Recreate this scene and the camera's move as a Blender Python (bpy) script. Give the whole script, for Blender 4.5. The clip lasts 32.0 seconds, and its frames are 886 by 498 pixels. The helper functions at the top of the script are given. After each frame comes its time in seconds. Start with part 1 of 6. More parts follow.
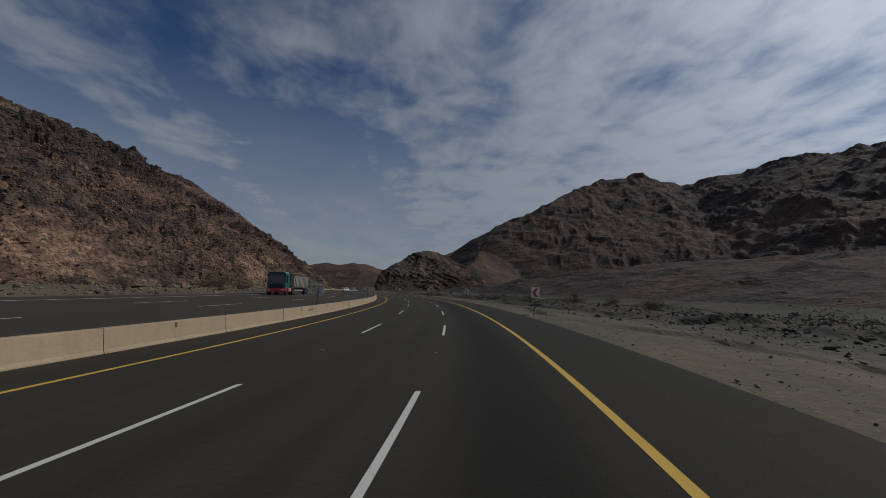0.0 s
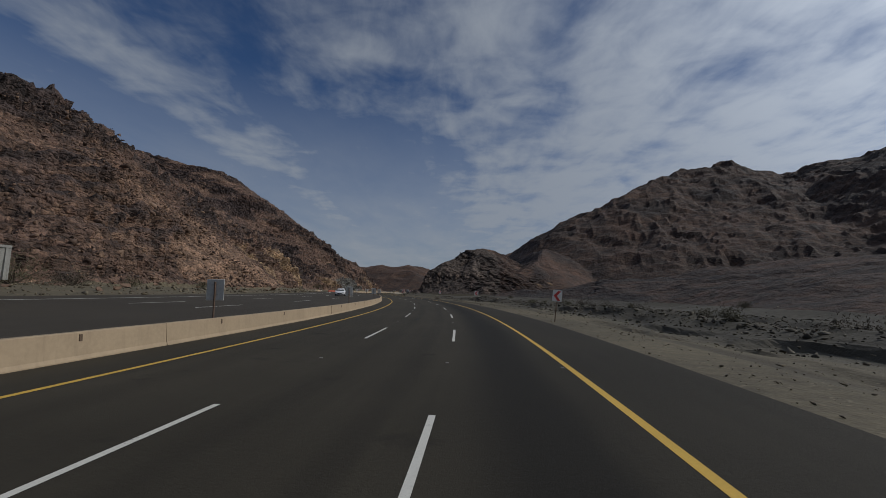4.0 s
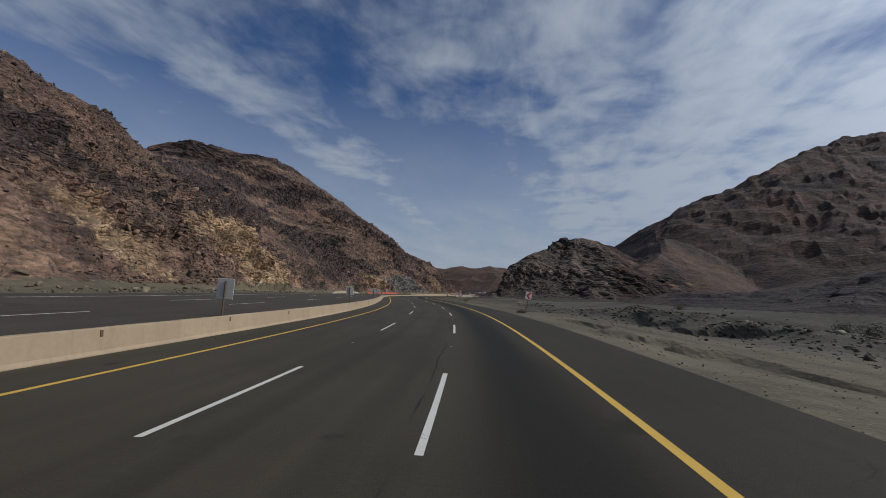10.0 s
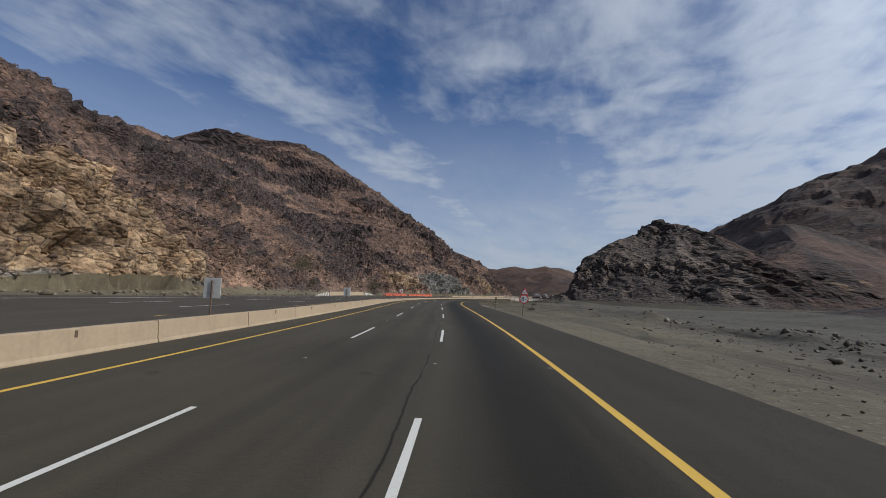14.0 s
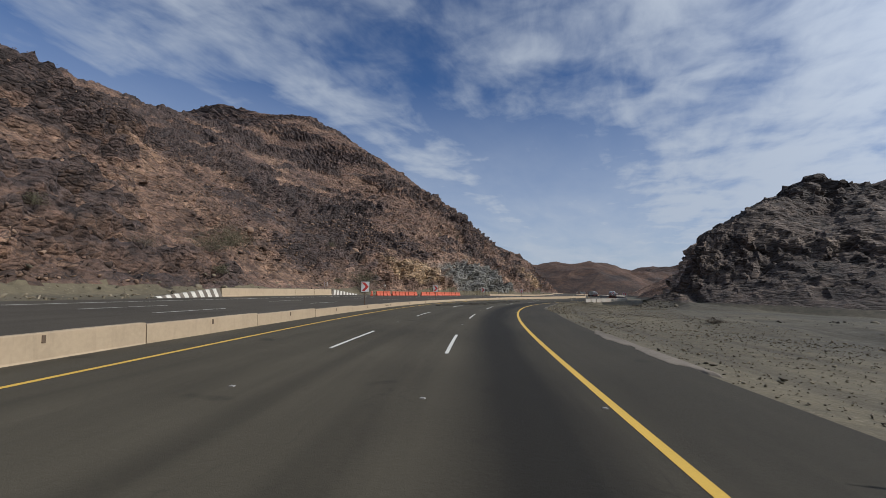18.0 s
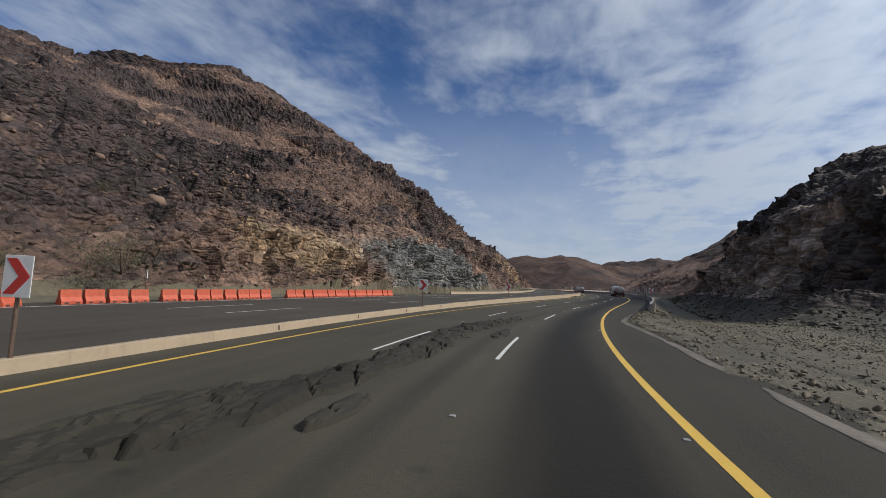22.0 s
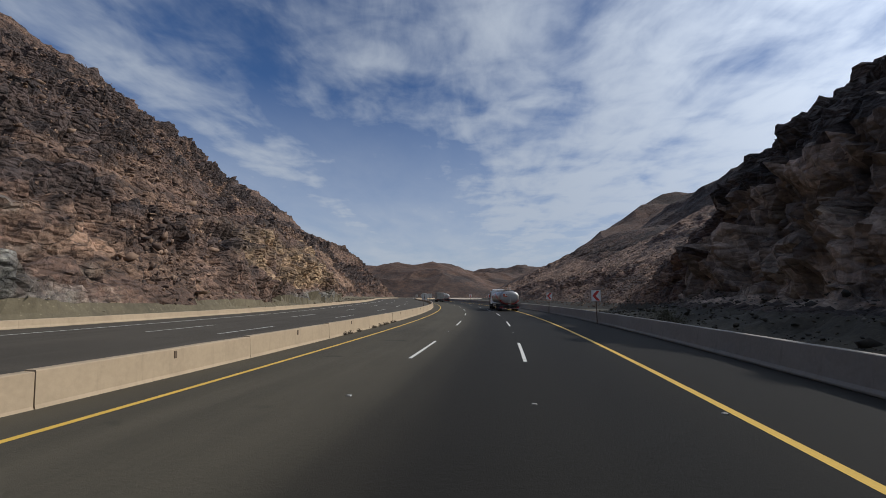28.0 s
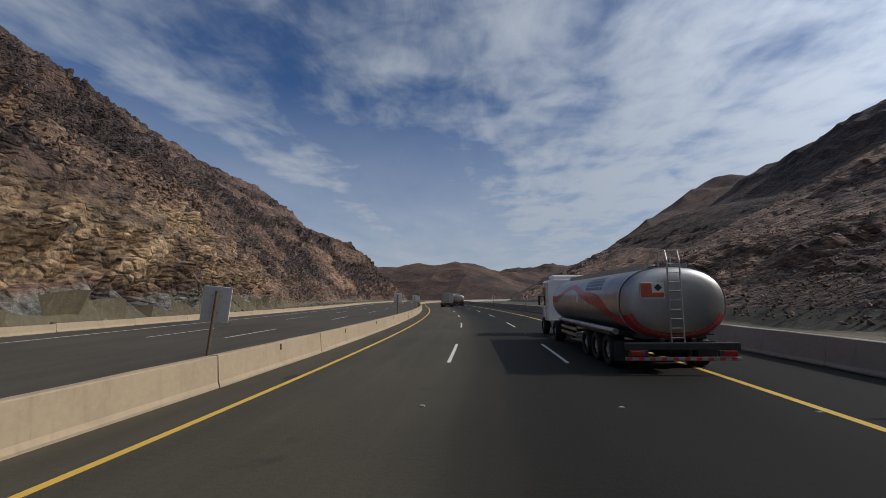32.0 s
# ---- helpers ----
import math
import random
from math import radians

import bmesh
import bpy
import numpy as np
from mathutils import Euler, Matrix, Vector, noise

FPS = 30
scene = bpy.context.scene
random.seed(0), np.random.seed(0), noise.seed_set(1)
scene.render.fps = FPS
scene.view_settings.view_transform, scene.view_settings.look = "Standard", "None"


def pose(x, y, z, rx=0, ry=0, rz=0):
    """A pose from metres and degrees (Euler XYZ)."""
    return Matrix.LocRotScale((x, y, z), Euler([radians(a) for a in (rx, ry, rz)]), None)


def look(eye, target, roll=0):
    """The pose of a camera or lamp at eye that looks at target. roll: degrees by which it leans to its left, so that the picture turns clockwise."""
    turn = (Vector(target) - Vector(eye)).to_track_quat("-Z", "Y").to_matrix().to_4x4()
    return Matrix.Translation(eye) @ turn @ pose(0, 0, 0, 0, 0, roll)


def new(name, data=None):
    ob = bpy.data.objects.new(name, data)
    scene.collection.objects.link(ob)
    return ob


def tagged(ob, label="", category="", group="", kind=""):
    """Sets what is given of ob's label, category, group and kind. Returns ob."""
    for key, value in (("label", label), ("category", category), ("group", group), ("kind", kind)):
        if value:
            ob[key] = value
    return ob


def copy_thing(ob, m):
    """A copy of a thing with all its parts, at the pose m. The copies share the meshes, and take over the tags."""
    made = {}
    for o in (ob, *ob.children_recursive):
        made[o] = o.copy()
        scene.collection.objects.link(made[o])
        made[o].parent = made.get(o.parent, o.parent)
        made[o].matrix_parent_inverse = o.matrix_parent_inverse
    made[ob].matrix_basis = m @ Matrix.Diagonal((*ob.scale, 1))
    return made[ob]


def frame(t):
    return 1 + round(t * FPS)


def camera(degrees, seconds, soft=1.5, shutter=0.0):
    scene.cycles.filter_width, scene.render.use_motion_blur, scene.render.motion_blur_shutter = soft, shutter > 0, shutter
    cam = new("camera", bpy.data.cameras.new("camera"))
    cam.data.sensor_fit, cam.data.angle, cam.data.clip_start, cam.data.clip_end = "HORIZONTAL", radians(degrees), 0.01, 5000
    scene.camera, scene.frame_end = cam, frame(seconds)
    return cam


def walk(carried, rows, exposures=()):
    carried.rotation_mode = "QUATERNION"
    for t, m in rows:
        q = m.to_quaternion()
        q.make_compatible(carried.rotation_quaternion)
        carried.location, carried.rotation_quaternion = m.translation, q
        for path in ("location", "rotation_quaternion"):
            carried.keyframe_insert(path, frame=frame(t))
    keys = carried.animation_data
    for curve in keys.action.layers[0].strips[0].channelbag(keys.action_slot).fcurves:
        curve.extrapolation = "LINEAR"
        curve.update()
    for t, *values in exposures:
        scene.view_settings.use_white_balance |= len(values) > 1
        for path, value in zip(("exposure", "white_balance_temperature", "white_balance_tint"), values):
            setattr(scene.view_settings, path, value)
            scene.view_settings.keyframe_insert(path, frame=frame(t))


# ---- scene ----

# Brightness and white balance of the picture along the way
EXPOSURES = [(0.0, -1.30, 5950, 10), (3.0, -1.18, 5900, 10), (6.0, -1.03, 5850, 10), (9.0, -0.79, 5800, 10), (13.0, -0.44, 5760, 10),
             (17.0, -0.25, 5780, 10), (26.5, -0.26, 5780, 10), (29.0, -0.40, 5850, 10), (32.0, -0.50, 5880, 10)]
# Camera: seconds, eye, yaw to the left, pitch up, lean
cam = camera(91.78, 32.0, soft=0.6)
PATH = [
    (0.0, 1.34, 0.30, 2.25, 6.20, 5.48, 1.33),
    (0.5, 1.19, 7.32, 2.25, 7.25, 5.50, 1.56),
    (1.0, 0.81, 14.31, 2.25, 8.26, 5.54, 1.75),
    (1.5, 0.22, 21.29, 2.25, 9.31, 5.60, 1.91),
    (2.0, -0.51, 28.19, 2.25, 10.36, 5.65, 1.97),
    (2.5, -1.31, 34.98, 2.25, 11.38, 5.70, 1.86),
    (3.0, -2.19, 41.83, 2.25, 12.32, 5.70, 1.73),
    (3.5, -3.18, 48.89, 2.25, 13.24, 5.70, 1.71),
    (4.0, -4.29, 56.05, 2.25, 13.89, 5.72, 1.75),
    (4.5, -5.50, 63.19, 2.25, 14.63, 5.72, 1.80),
    (5.0, -6.82, 70.30, 2.25, 15.52, 5.72, 1.84),
    (5.5, -8.29, 77.36, 2.25, 16.61, 5.75, 1.89),
    (6.0, -9.77, 84.37, 2.25, 17.45, 5.74, 1.97),
    (6.5, -11.30, 91.25, 2.25, 18.28, 5.70, 2.07),
    (7.0, -12.96, 98.04, 2.25, 19.16, 5.69, 2.16),
    (7.5, -14.77, 104.78, 2.25, 20.12, 5.71, 2.23),
    (8.0, -16.69, 111.65, 2.25, 21.12, 5.74, 2.20),
    (8.5, -18.76, 118.79, 2.25, 22.13, 5.76, 2.07),
    (9.0, -20.98, 125.95, 2.25, 23.13, 5.76, 1.96),
    (9.5, -23.36, 132.87, 2.25, 24.08, 5.75, 2.00),
    (10.0, -25.86, 139.68, 2.25, 25.01, 5.74, 2.12),
    (10.5, -28.44, 146.48, 2.25, 25.96, 5.73, 2.24),
    (11.0, -31.12, 153.25, 2.25, 26.89, 5.72, 2.38),
    (11.5, -33.93, 159.94, 2.25, 27.76, 5.71, 2.54),
    (12.0, -36.85, 166.60, 2.25, 28.60, 5.69, 2.69),
    (12.5, -39.87, 173.25, 2.25, 29.37, 5.67, 2.81),
    (13.0, -42.98, 179.92, 2.25, 30.16, 5.67, 2.78),
    (13.5, -46.15, 186.67, 2.25, 31.02, 5.70, 2.48),
    (14.0, -49.48, 193.43, 2.25, 31.92, 5.73, 2.19),
    (14.5, -53.07, 200.13, 2.25, 32.73, 5.69, 2.16),
    (15.0, -56.82, 206.78, 2.25, 33.59, 5.64, 2.27),
    (15.5, -60.66, 213.35, 2.25, 34.10, 5.59, 2.37),
    (16.0, -64.54, 219.86, 2.25, 33.97, 5.55, 2.46),
    (16.5, -68.46, 226.23, 2.25, 34.59, 5.46, 2.54),
    (17.0, -72.37, 232.37, 2.25, 35.36, 5.33, 2.52),
    (17.5, -76.12, 238.30, 2.25, 36.11, 5.23, 2.33),
    (18.0, -79.80, 244.25, 2.25, 36.76, 5.16, 2.06),
    (18.5, -83.52, 250.35, 2.25, 37.10, 5.14, 1.84),
    (19.0, -87.22, 256.48, 2.25, 37.00, 5.14, 1.68),
    (19.5, -90.83, 262.53, 2.25, 36.64, 5.16, 1.60),
    (20.0, -94.36, 268.57, 2.25, 36.11, 5.12, 1.53),
    (20.5, -97.80, 274.68, 2.25, 35.52, 4.98, 1.42),
    (21.0, -101.04, 280.79, 2.25, 34.81, 4.81, 1.44),
    (21.5, -103.96, 286.79, 2.25, 33.98, 4.67, 1.78),
    (22.0, -106.61, 292.94, 2.25, 32.68, 4.63, 2.01),
    (22.5, -108.99, 299.47, 2.25, 30.53, 4.70, 1.74),
    (23.0, -111.14, 306.23, 2.25, 27.83, 4.89, 1.36),
    (23.5, -113.15, 313.06, 2.25, 24.77, 5.17, 1.28),
    (24.0, -114.96, 319.98, 2.25, 21.68, 5.51, 1.35),
    (24.5, -116.56, 327.23, 2.25, 19.51, 5.79, 1.37),
    (25.0, -117.97, 334.80, 2.25, 18.30, 5.96, 1.30),
    (25.5, -119.17, 342.29, 2.25, 17.08, 6.10, 1.15),
    (26.0, -120.28, 349.61, 2.25, 15.94, 6.24, 0.99),
    (26.5, -121.44, 356.95, 2.25, 15.23, 6.28, 0.84),
    (27.0, -122.72, 364.27, 2.25, 15.34, 6.27, 0.71),
    (27.5, -124.00, 371.57, 2.25, 15.77, 6.26, 0.58),
    (28.0, -125.30, 378.85, 2.25, 16.34, 6.25, 0.46),
    (28.5, -126.66, 386.08, 2.25, 17.06, 6.24, 0.36),
    (29.0, -128.05, 393.13, 2.25, 17.49, 6.21, 0.30),
    (29.5, -129.49, 399.83, 2.25, 17.71, 6.16, 0.31),
    (30.0, -130.94, 406.40, 2.25, 17.93, 6.12, 0.37),
    (30.5, -132.37, 413.07, 2.25, 18.25, 6.10, 0.45),
    (31.0, -133.75, 419.62, 2.25, 18.68, 6.14, 0.39),
    (31.5, -135.07, 425.86, 2.25, 19.17, 6.29, 0.05),
    (32.0, -136.39, 431.96, 2.25, 19.71, 6.51, -0.47),
]


def gaze(x, y, z, yaw, pitch, lean):
    a, b = radians(yaw), radians(pitch)
    way = Vector((-math.sin(a) * math.cos(b), math.cos(a) * math.cos(b), math.sin(b)))
    return look((x, y, z), Vector((x, y, z)) + way * 10, lean)


walk(cam, [(r[0], gaze(*r[1:])) for r in PATH], EXPOSURES)

# ---- sky and sun ----
SUN_EL, SUN_DIR = radians(37.0), radians(18)      # SUN_DIR: from +x towards +y


def nd(tree, kind, ins=None, **props):
    n = tree.nodes.new(kind)
    for k, v in props.items():
        setattr(n, k, v)
    for k, v in (ins or {}).items():
        if isinstance(v, bpy.types.NodeSocket):
            tree.links.new(v, n.inputs[k])
        else:
            n.inputs[k].default_value = v
    return n


def mathn(tree, op, a, b=0.0, clamp=False):
    return nd(tree, "ShaderNodeMath", {0: a, 1: b}, operation=op, use_clamp=clamp).outputs[0]


def ramp(tree, fac, stops, mode="LINEAR"):
    n = nd(tree, "ShaderNodeValToRGB", {"Fac": fac})
    n.color_ramp.interpolation = mode
    e = n.color_ramp.elements
    while len(e) < len(stops):
        e.new(0.5)
    for el, (pos, col) in zip(e, stops):
        el.position = pos
        el.color = (*col, 1) if len(col) == 3 else col
    return n.outputs["Color"]


def grey(v):
    return (v, v, v)


def mixc(tree, fac, a, b, mode="MIX"):
    n = nd(tree, "ShaderNodeMix", {"Factor": fac}, data_type="RGBA", blend_type=mode)
    for i, v in ((6, a), (7, b)):
        if isinstance(v, bpy.types.NodeSocket):
            tree.links.new(v, n.inputs[i])
        else:
            n.inputs[i].default_value = (*v, 1)
    return n.outputs[2]


world = bpy.data.worlds.new("world")
scene.world = world
world.use_nodes = True
wt = world.node_tree
wt.nodes.clear()
sky = nd(wt, "ShaderNodeTexSky", sky_type="NISHITA", sun_disc=False, sun_elevation=SUN_EL,
         sun_rotation=math.pi / 2 - SUN_DIR, altitude=900, air_density=1.0, dust_density=1.2, ozone_density=1.5)
geo = nd(wt, "ShaderNodeTexCoord")
sep = nd(wt, "ShaderNodeSeparateXYZ", {0: geo.outputs["Generated"]})
# thin cirrus drawn out along one wind direction, thick and thin by turns
up = mathn(wt, "ADD", mathn(wt, "MAXIMUM", sep.outputs[2], 0.0), 0.06)
flat = nd(wt, "ShaderNodeCombineXYZ", {0: mathn(wt, "DIVIDE", sep.outputs[0], up), 1: mathn(wt, "DIVIDE", sep.outputs[1], up), 2: 0.3})
wind = nd(wt, "ShaderNodeMapping", {"Vector": flat.outputs[0], "Rotation": (0, 0, radians(-15))})
across, along = nd(wt, "ShaderNodeSeparateXYZ", {0: wind.outputs[0]}).outputs[:2]
long = nd(wt, "ShaderNodeMapping", {"Vector": wind.outputs[0], "Scale": (1.0, 0.42, 1)}).outputs[0]
warp = nd(wt, "ShaderNodeTexNoise", {"Vector": long, "Scale": 1.6, "Detail": 4.0})
bent = nd(wt, "ShaderNodeMix", {"Factor": 0.28}, data_type="VECTOR")
wt.links.new(long, bent.inputs[4])
wt.links.new(warp.outputs["Color"], bent.inputs[5])
c1 = nd(wt, "ShaderNodeTexNoise", {"Vector": bent.outputs[1], "Scale": 2.8, "Detail": 9.0, "Roughness": 0.58, "Distortion": 0.2})
tuft = nd(wt, "ShaderNodeTexNoise", {"Vector": wind.outputs[0], "Scale": 4.2, "Detail": 5.0, "Roughness": 0.5, "Distortion": 0.4})
side = nd(wt, "ShaderNodeMapRange", {"Value": across, 1: -0.75, 2: 0.75, 3: -0.05, 4: 0.20}, interpolation_type="SMOOTHSTEP").outputs[0]
off = mathn(wt, "DIVIDE", mathn(wt, "ADD", across, mathn(wt, "ADD", 1.38, mathn(wt, "MULTIPLY", along, -0.10))), 0.24)
streak = mathn(wt, "DIVIDE", 0.20, mathn(wt, "ADD", 1.0, mathn(wt, "MULTIPLY", off, off)))
cover = mathn(wt, "ADD", mathn(wt, "MULTIPLY", c1.outputs[0], 0.62), mathn(wt, "MULTIPLY", tuft.outputs[0], 0.38))
cover = mathn(wt, "ADD", cover, mathn(wt, "ADD", side, streak))
veil = nd(wt, "ShaderNodeMapRange", {"Value": cover, 1: 0.43, 2: 0.78, 3: 0.0, 4: 0.88}, interpolation_type="SMOOTHSTEP").outputs[0]
low = nd(wt, "ShaderNodeMapRange", {"Value": sep.outputs[2], 1: 0.03, 2: 0.44, 3: 0.92, 4: 0.0}).outputs[0]
low = mathn(wt, "MULTIPLY", low, mathn(wt, "ADD", 0.50, c1.outputs[0]))
veil = mathn(wt, "MAXIMUM", veil, low, True)
# thin cloud is brighter towards the sun
toward = nd(wt, "ShaderNodeVectorMath", {0: geo.outputs["Generated"], 1: (math.cos(SUN_EL) * math.cos(SUN_DIR), math.cos(SUN_EL) * math.sin(SUN_DIR), math.sin(SUN_EL))}, operation="DOT_PRODUCT").outputs["Value"]
glow = mathn(wt, "ADD", 1.14, mathn(wt, "MULTIPLY", mathn(wt, "POWER", mathn(wt, "MAXIMUM", mathn(wt, "ADD", mathn(wt, "MULTIPLY", toward, 0.5), 0.5), 0.0), 9.0), 3.3))
white = nd(wt, "ShaderNodeVectorMath", {0: (5.9, 6.15, 6.4), 3: glow}, operation="SCALE").outputs[0]
deep = nd(wt, "ShaderNodeVectorMath", {0: sky.outputs[0], 1: (0.70, 0.88, 1.12)}, operation="MULTIPLY").outputs[0]
cloudy = mixc(wt, veil, deep, white)
bg = nd(wt, "ShaderNodeBackground", {"Color": cloudy, "Strength": 0.084})
wt.links.new(bg.outputs[0], nd(wt, "ShaderNodeOutputWorld").inputs[0])

sun = new("sun", bpy.data.lights.new("sun", "SUN"))
sun.data.energy, sun.data.angle, sun.data.color = 4.1, radians(0.8), (1.0, 0.91, 0.78)
sun.matrix_world = look((0, 0, 0), (-math.cos(SUN_EL) * math.cos(SUN_DIR), -math.cos(SUN_EL) * math.sin(SUN_DIR), -math.sin(SUN_EL)))

# ---- materials ----
def material(name, rough=0.8, metal=0.0):
    m = bpy.data.materials.new(name)
    m.use_nodes = True
    t = m.node_tree
    b = t.nodes["Principled BSDF"]
    b.inputs["Roughness"].default_value, b.inputs["Metallic"].default_value = rough, metal
    return m, t, b


def coords(t):
    return nd(t, "ShaderNodeTexCoord").outputs["Object"]


def noisy(t, vec, scale, detail=5.0, rough=0.6, dist=0.0):
    return nd(t, "ShaderNodeTexNoise", {"Vector": vec, "Scale": scale, "Detail": detail, "Roughness": rough, "Distortion": dist}).outputs[0]


def bump(t, b, height, strength, distance):
    n = nd(t, "ShaderNodeBump", {"Height": height, "Strength": strength, "Distance": distance})
    t.links.new(n.outputs[0], b.inputs["Normal"])


def plain(name, col, rough=0.6, metal=0.0, vary=0.12, scale=6.0, relief=0.0):
    """A painted, cast or moulded surface with slight soiling at two scales."""
    m, t, b = material(name, rough, metal)
    v = coords(t)
    n = mathn(t, "ADD", mathn(t, "MULTIPLY", noisy(t, v, scale), 0.6), mathn(t, "MULTIPLY", noisy(t, v, scale * 9), 0.4))
    c = ramp(t, n, [(0.3, tuple(x * (1 - 1.6 * vary) for x in col)), (0.62, tuple(min(1, x * (1 + vary)) for x in col))])
    t.links.new(c, b.inputs["Base Color"])
    r = nd(t, "ShaderNodeMapRange", {"Value": n, 1: 0.3, 2: 0.7, 3: min(1, rough + 0.1), 4: max(0.03, rough - 0.08)})
    t.links.new(r.outputs[0], b.inputs["Roughness"])
    if relief:
        bump(t, b, noisy(t, v, scale * 14), 0.4, relief)
    return m


def attr(t, name):
    return nd(t, "ShaderNodeAttribute", attribute_name=name).outputs["Fac"]


def rock_material(name, dark, mid, light, stone=1.0, jointed=1.0, slab=(0.8, 1.0, 2.6)):
    """Weathered mountain rock: patches, joints and scree, with ochre and grey-green cuts where the mesh says so."""
    m, t, b = material(name, 0.92)
    v = coords(t)
    big = noisy(t, v, 0.035, 4.0, 0.55)
    med = noisy(t, v, 0.30 * stone, 6.0, 0.65)
    fine = noisy(t, v, 2.2 * stone, 5.0, 0.7)
    n = mathn(t, "ADD", mathn(t, "ADD", mathn(t, "MULTIPLY", big, 0.40), mathn(t, "MULTIPLY", med, 0.38)), mathn(t, "MULTIPLY", fine, 0.22))
    base = ramp(t, n, [(0.36, dark), (0.50, mid), (0.64, light)])
    och = ramp(t, mathn(t, "ADD", mathn(t, "MULTIPLY", med, 0.6), mathn(t, "MULTIPLY", fine, 0.4)),
               [(0.32, (0.10, 0.063, 0.036)), (0.50, (0.275, 0.178, 0.096)), (0.68, (0.45, 0.335, 0.20))])
    gry = ramp(t, mathn(t, "ADD", mathn(t, "MULTIPLY", med, 0.5), mathn(t, "MULTIPLY", fine, 0.5)),
               [(0.36, (0.050, 0.046, 0.042)), (0.52, (0.150, 0.142, 0.122)), (0.68, (0.32, 0.295, 0.235))])
    scr = ramp(t, fine, [(0.3, tuple(x * 0.75 for x in light)), (0.7, tuple(min(1, x * 1.2) for x in light))])
    edge = mathn(t, "MULTIPLY", mathn(t, "SUBTRACT", med, 0.5), 0.9)

    def mask(a):
        return nd(t, "ShaderNodeMapRange", {"Value": mathn(t, "ADD", attr(t, a), edge), 1: 0.35, 2: 0.65}).outputs[0]
    c = mixc(t, mathn(t, "MULTIPLY", mask("scree"), 0.8), base, scr)
    c = mixc(t, mask("grey"), c, gry)
    c = mixc(t, mask("ochre"), c, och)
    drk = ramp(t, fine, [(0.35, tuple(x * 0.70 for x in dark)), (0.65, tuple(x * 1.6 for x in dark))])
    c = mixc(t, mathn(t, "MULTIPLY", mask("varnish"), 0.85), c, drk)
    wv = nd(t, "ShaderNodeVectorMath", {0: nd(t, "ShaderNodeMapping", {"Vector": v, "Rotation": (0.5, 0.35, 0.4), "Scale": (0.22 * stone, 0.5 * stone, 0.9 * stone)}).outputs[0],
                                        1: nd(t, "ShaderNodeVectorMath", {0: nd(t, "ShaderNodeTexNoise", {"Vector": v, "Scale": 0.5 * stone, "Detail": 3.0}).outputs["Color"], 3: 0.9}, operation="SCALE").outputs[0]}, operation="ADD").outputs[0]
    # dark joints, deepened in colour to stand in for crevice shadow
    j1 = nd(t, "ShaderNodeTexVoronoi", {"Vector": wv, "Scale": 1.0}, feature="DISTANCE_TO_EDGE").outputs[0]
    joint = nd(t, "ShaderNodeMapRange", {"Value": j1, 1: 0.0, 2: 0.06, 3: 0.85 * jointed, 4: 0.0}).outputs[0]
    joint = mathn(t, "MULTIPLY", joint, nd(t, "ShaderNodeMapRange", {"Value": med, 1: 0.42, 2: 0.6}).outputs[0])
    c = mixc(t, joint, c, tuple(x * 0.7 for x in dark))
    # each block and each loose stone has a shade of its own
    shade = nd(t, "ShaderNodeMapRange", {"Value": attr(t, "tone"), 1: 0.15, 2: 0.85, 3: 0.48, 4: 1.55}).outputs[0]
    st1 = nd(t, "ShaderNodeTexVoronoi", {"Vector": nd(t, "ShaderNodeVectorMath", {0: wv, 1: (2.3, 2.3, 2.6)}, operation="MULTIPLY").outputs[0], "Scale": 1.0})
    slabs = nd(t, "ShaderNodeMapping", {"Vector": v, "Rotation": (0.12, 0.08, 0.3), "Scale": slab}).outputs[0]
    st2 = nd(t, "ShaderNodeTexVoronoi", {"Vector": slabs, "Scale": 1.25 * stone, "Randomness": 0.95})
    own = nd(t, "ShaderNodeSeparateColor", {0: st1.outputs["Color"]}).outputs[0]
    own2 = nd(t, "ShaderNodeSeparateColor", {0: st2.outputs["Color"]}).outputs[1]
    shade = mathn(t, "MULTIPLY", shade, mathn(t, "ADD", 0.46, mathn(t, "ADD", mathn(t, "MULTIPLY", own, 0.48), mathn(t, "MULTIPLY", own2, 0.56))))
    c = nd(t, "ShaderNodeVectorMath", {0: c, 3: shade}, operation="SCALE").outputs[0]
    t.links.new(c, b.inputs["Base Color"])
    h = mathn(t, "ADD", mathn(t, "MULTIPLY", fine, 0.6), mathn(t, "MULTIPLY", mathn(t, "MINIMUM", j1, 0.18), 2.2 * jointed))
    h = mathn(t, "ADD", h, mathn(t, "ADD", mathn(t, "MULTIPLY", st1.outputs["Distance"], -0.35 * jointed), mathn(t, "MULTIPLY", st2.outputs["Distance"], -0.25)))
    bump(t, b, mathn(t, "ADD", h, mathn(t, "MULTIPLY", med, 0.4)), 1.0, 0.6 / stone)
    return m


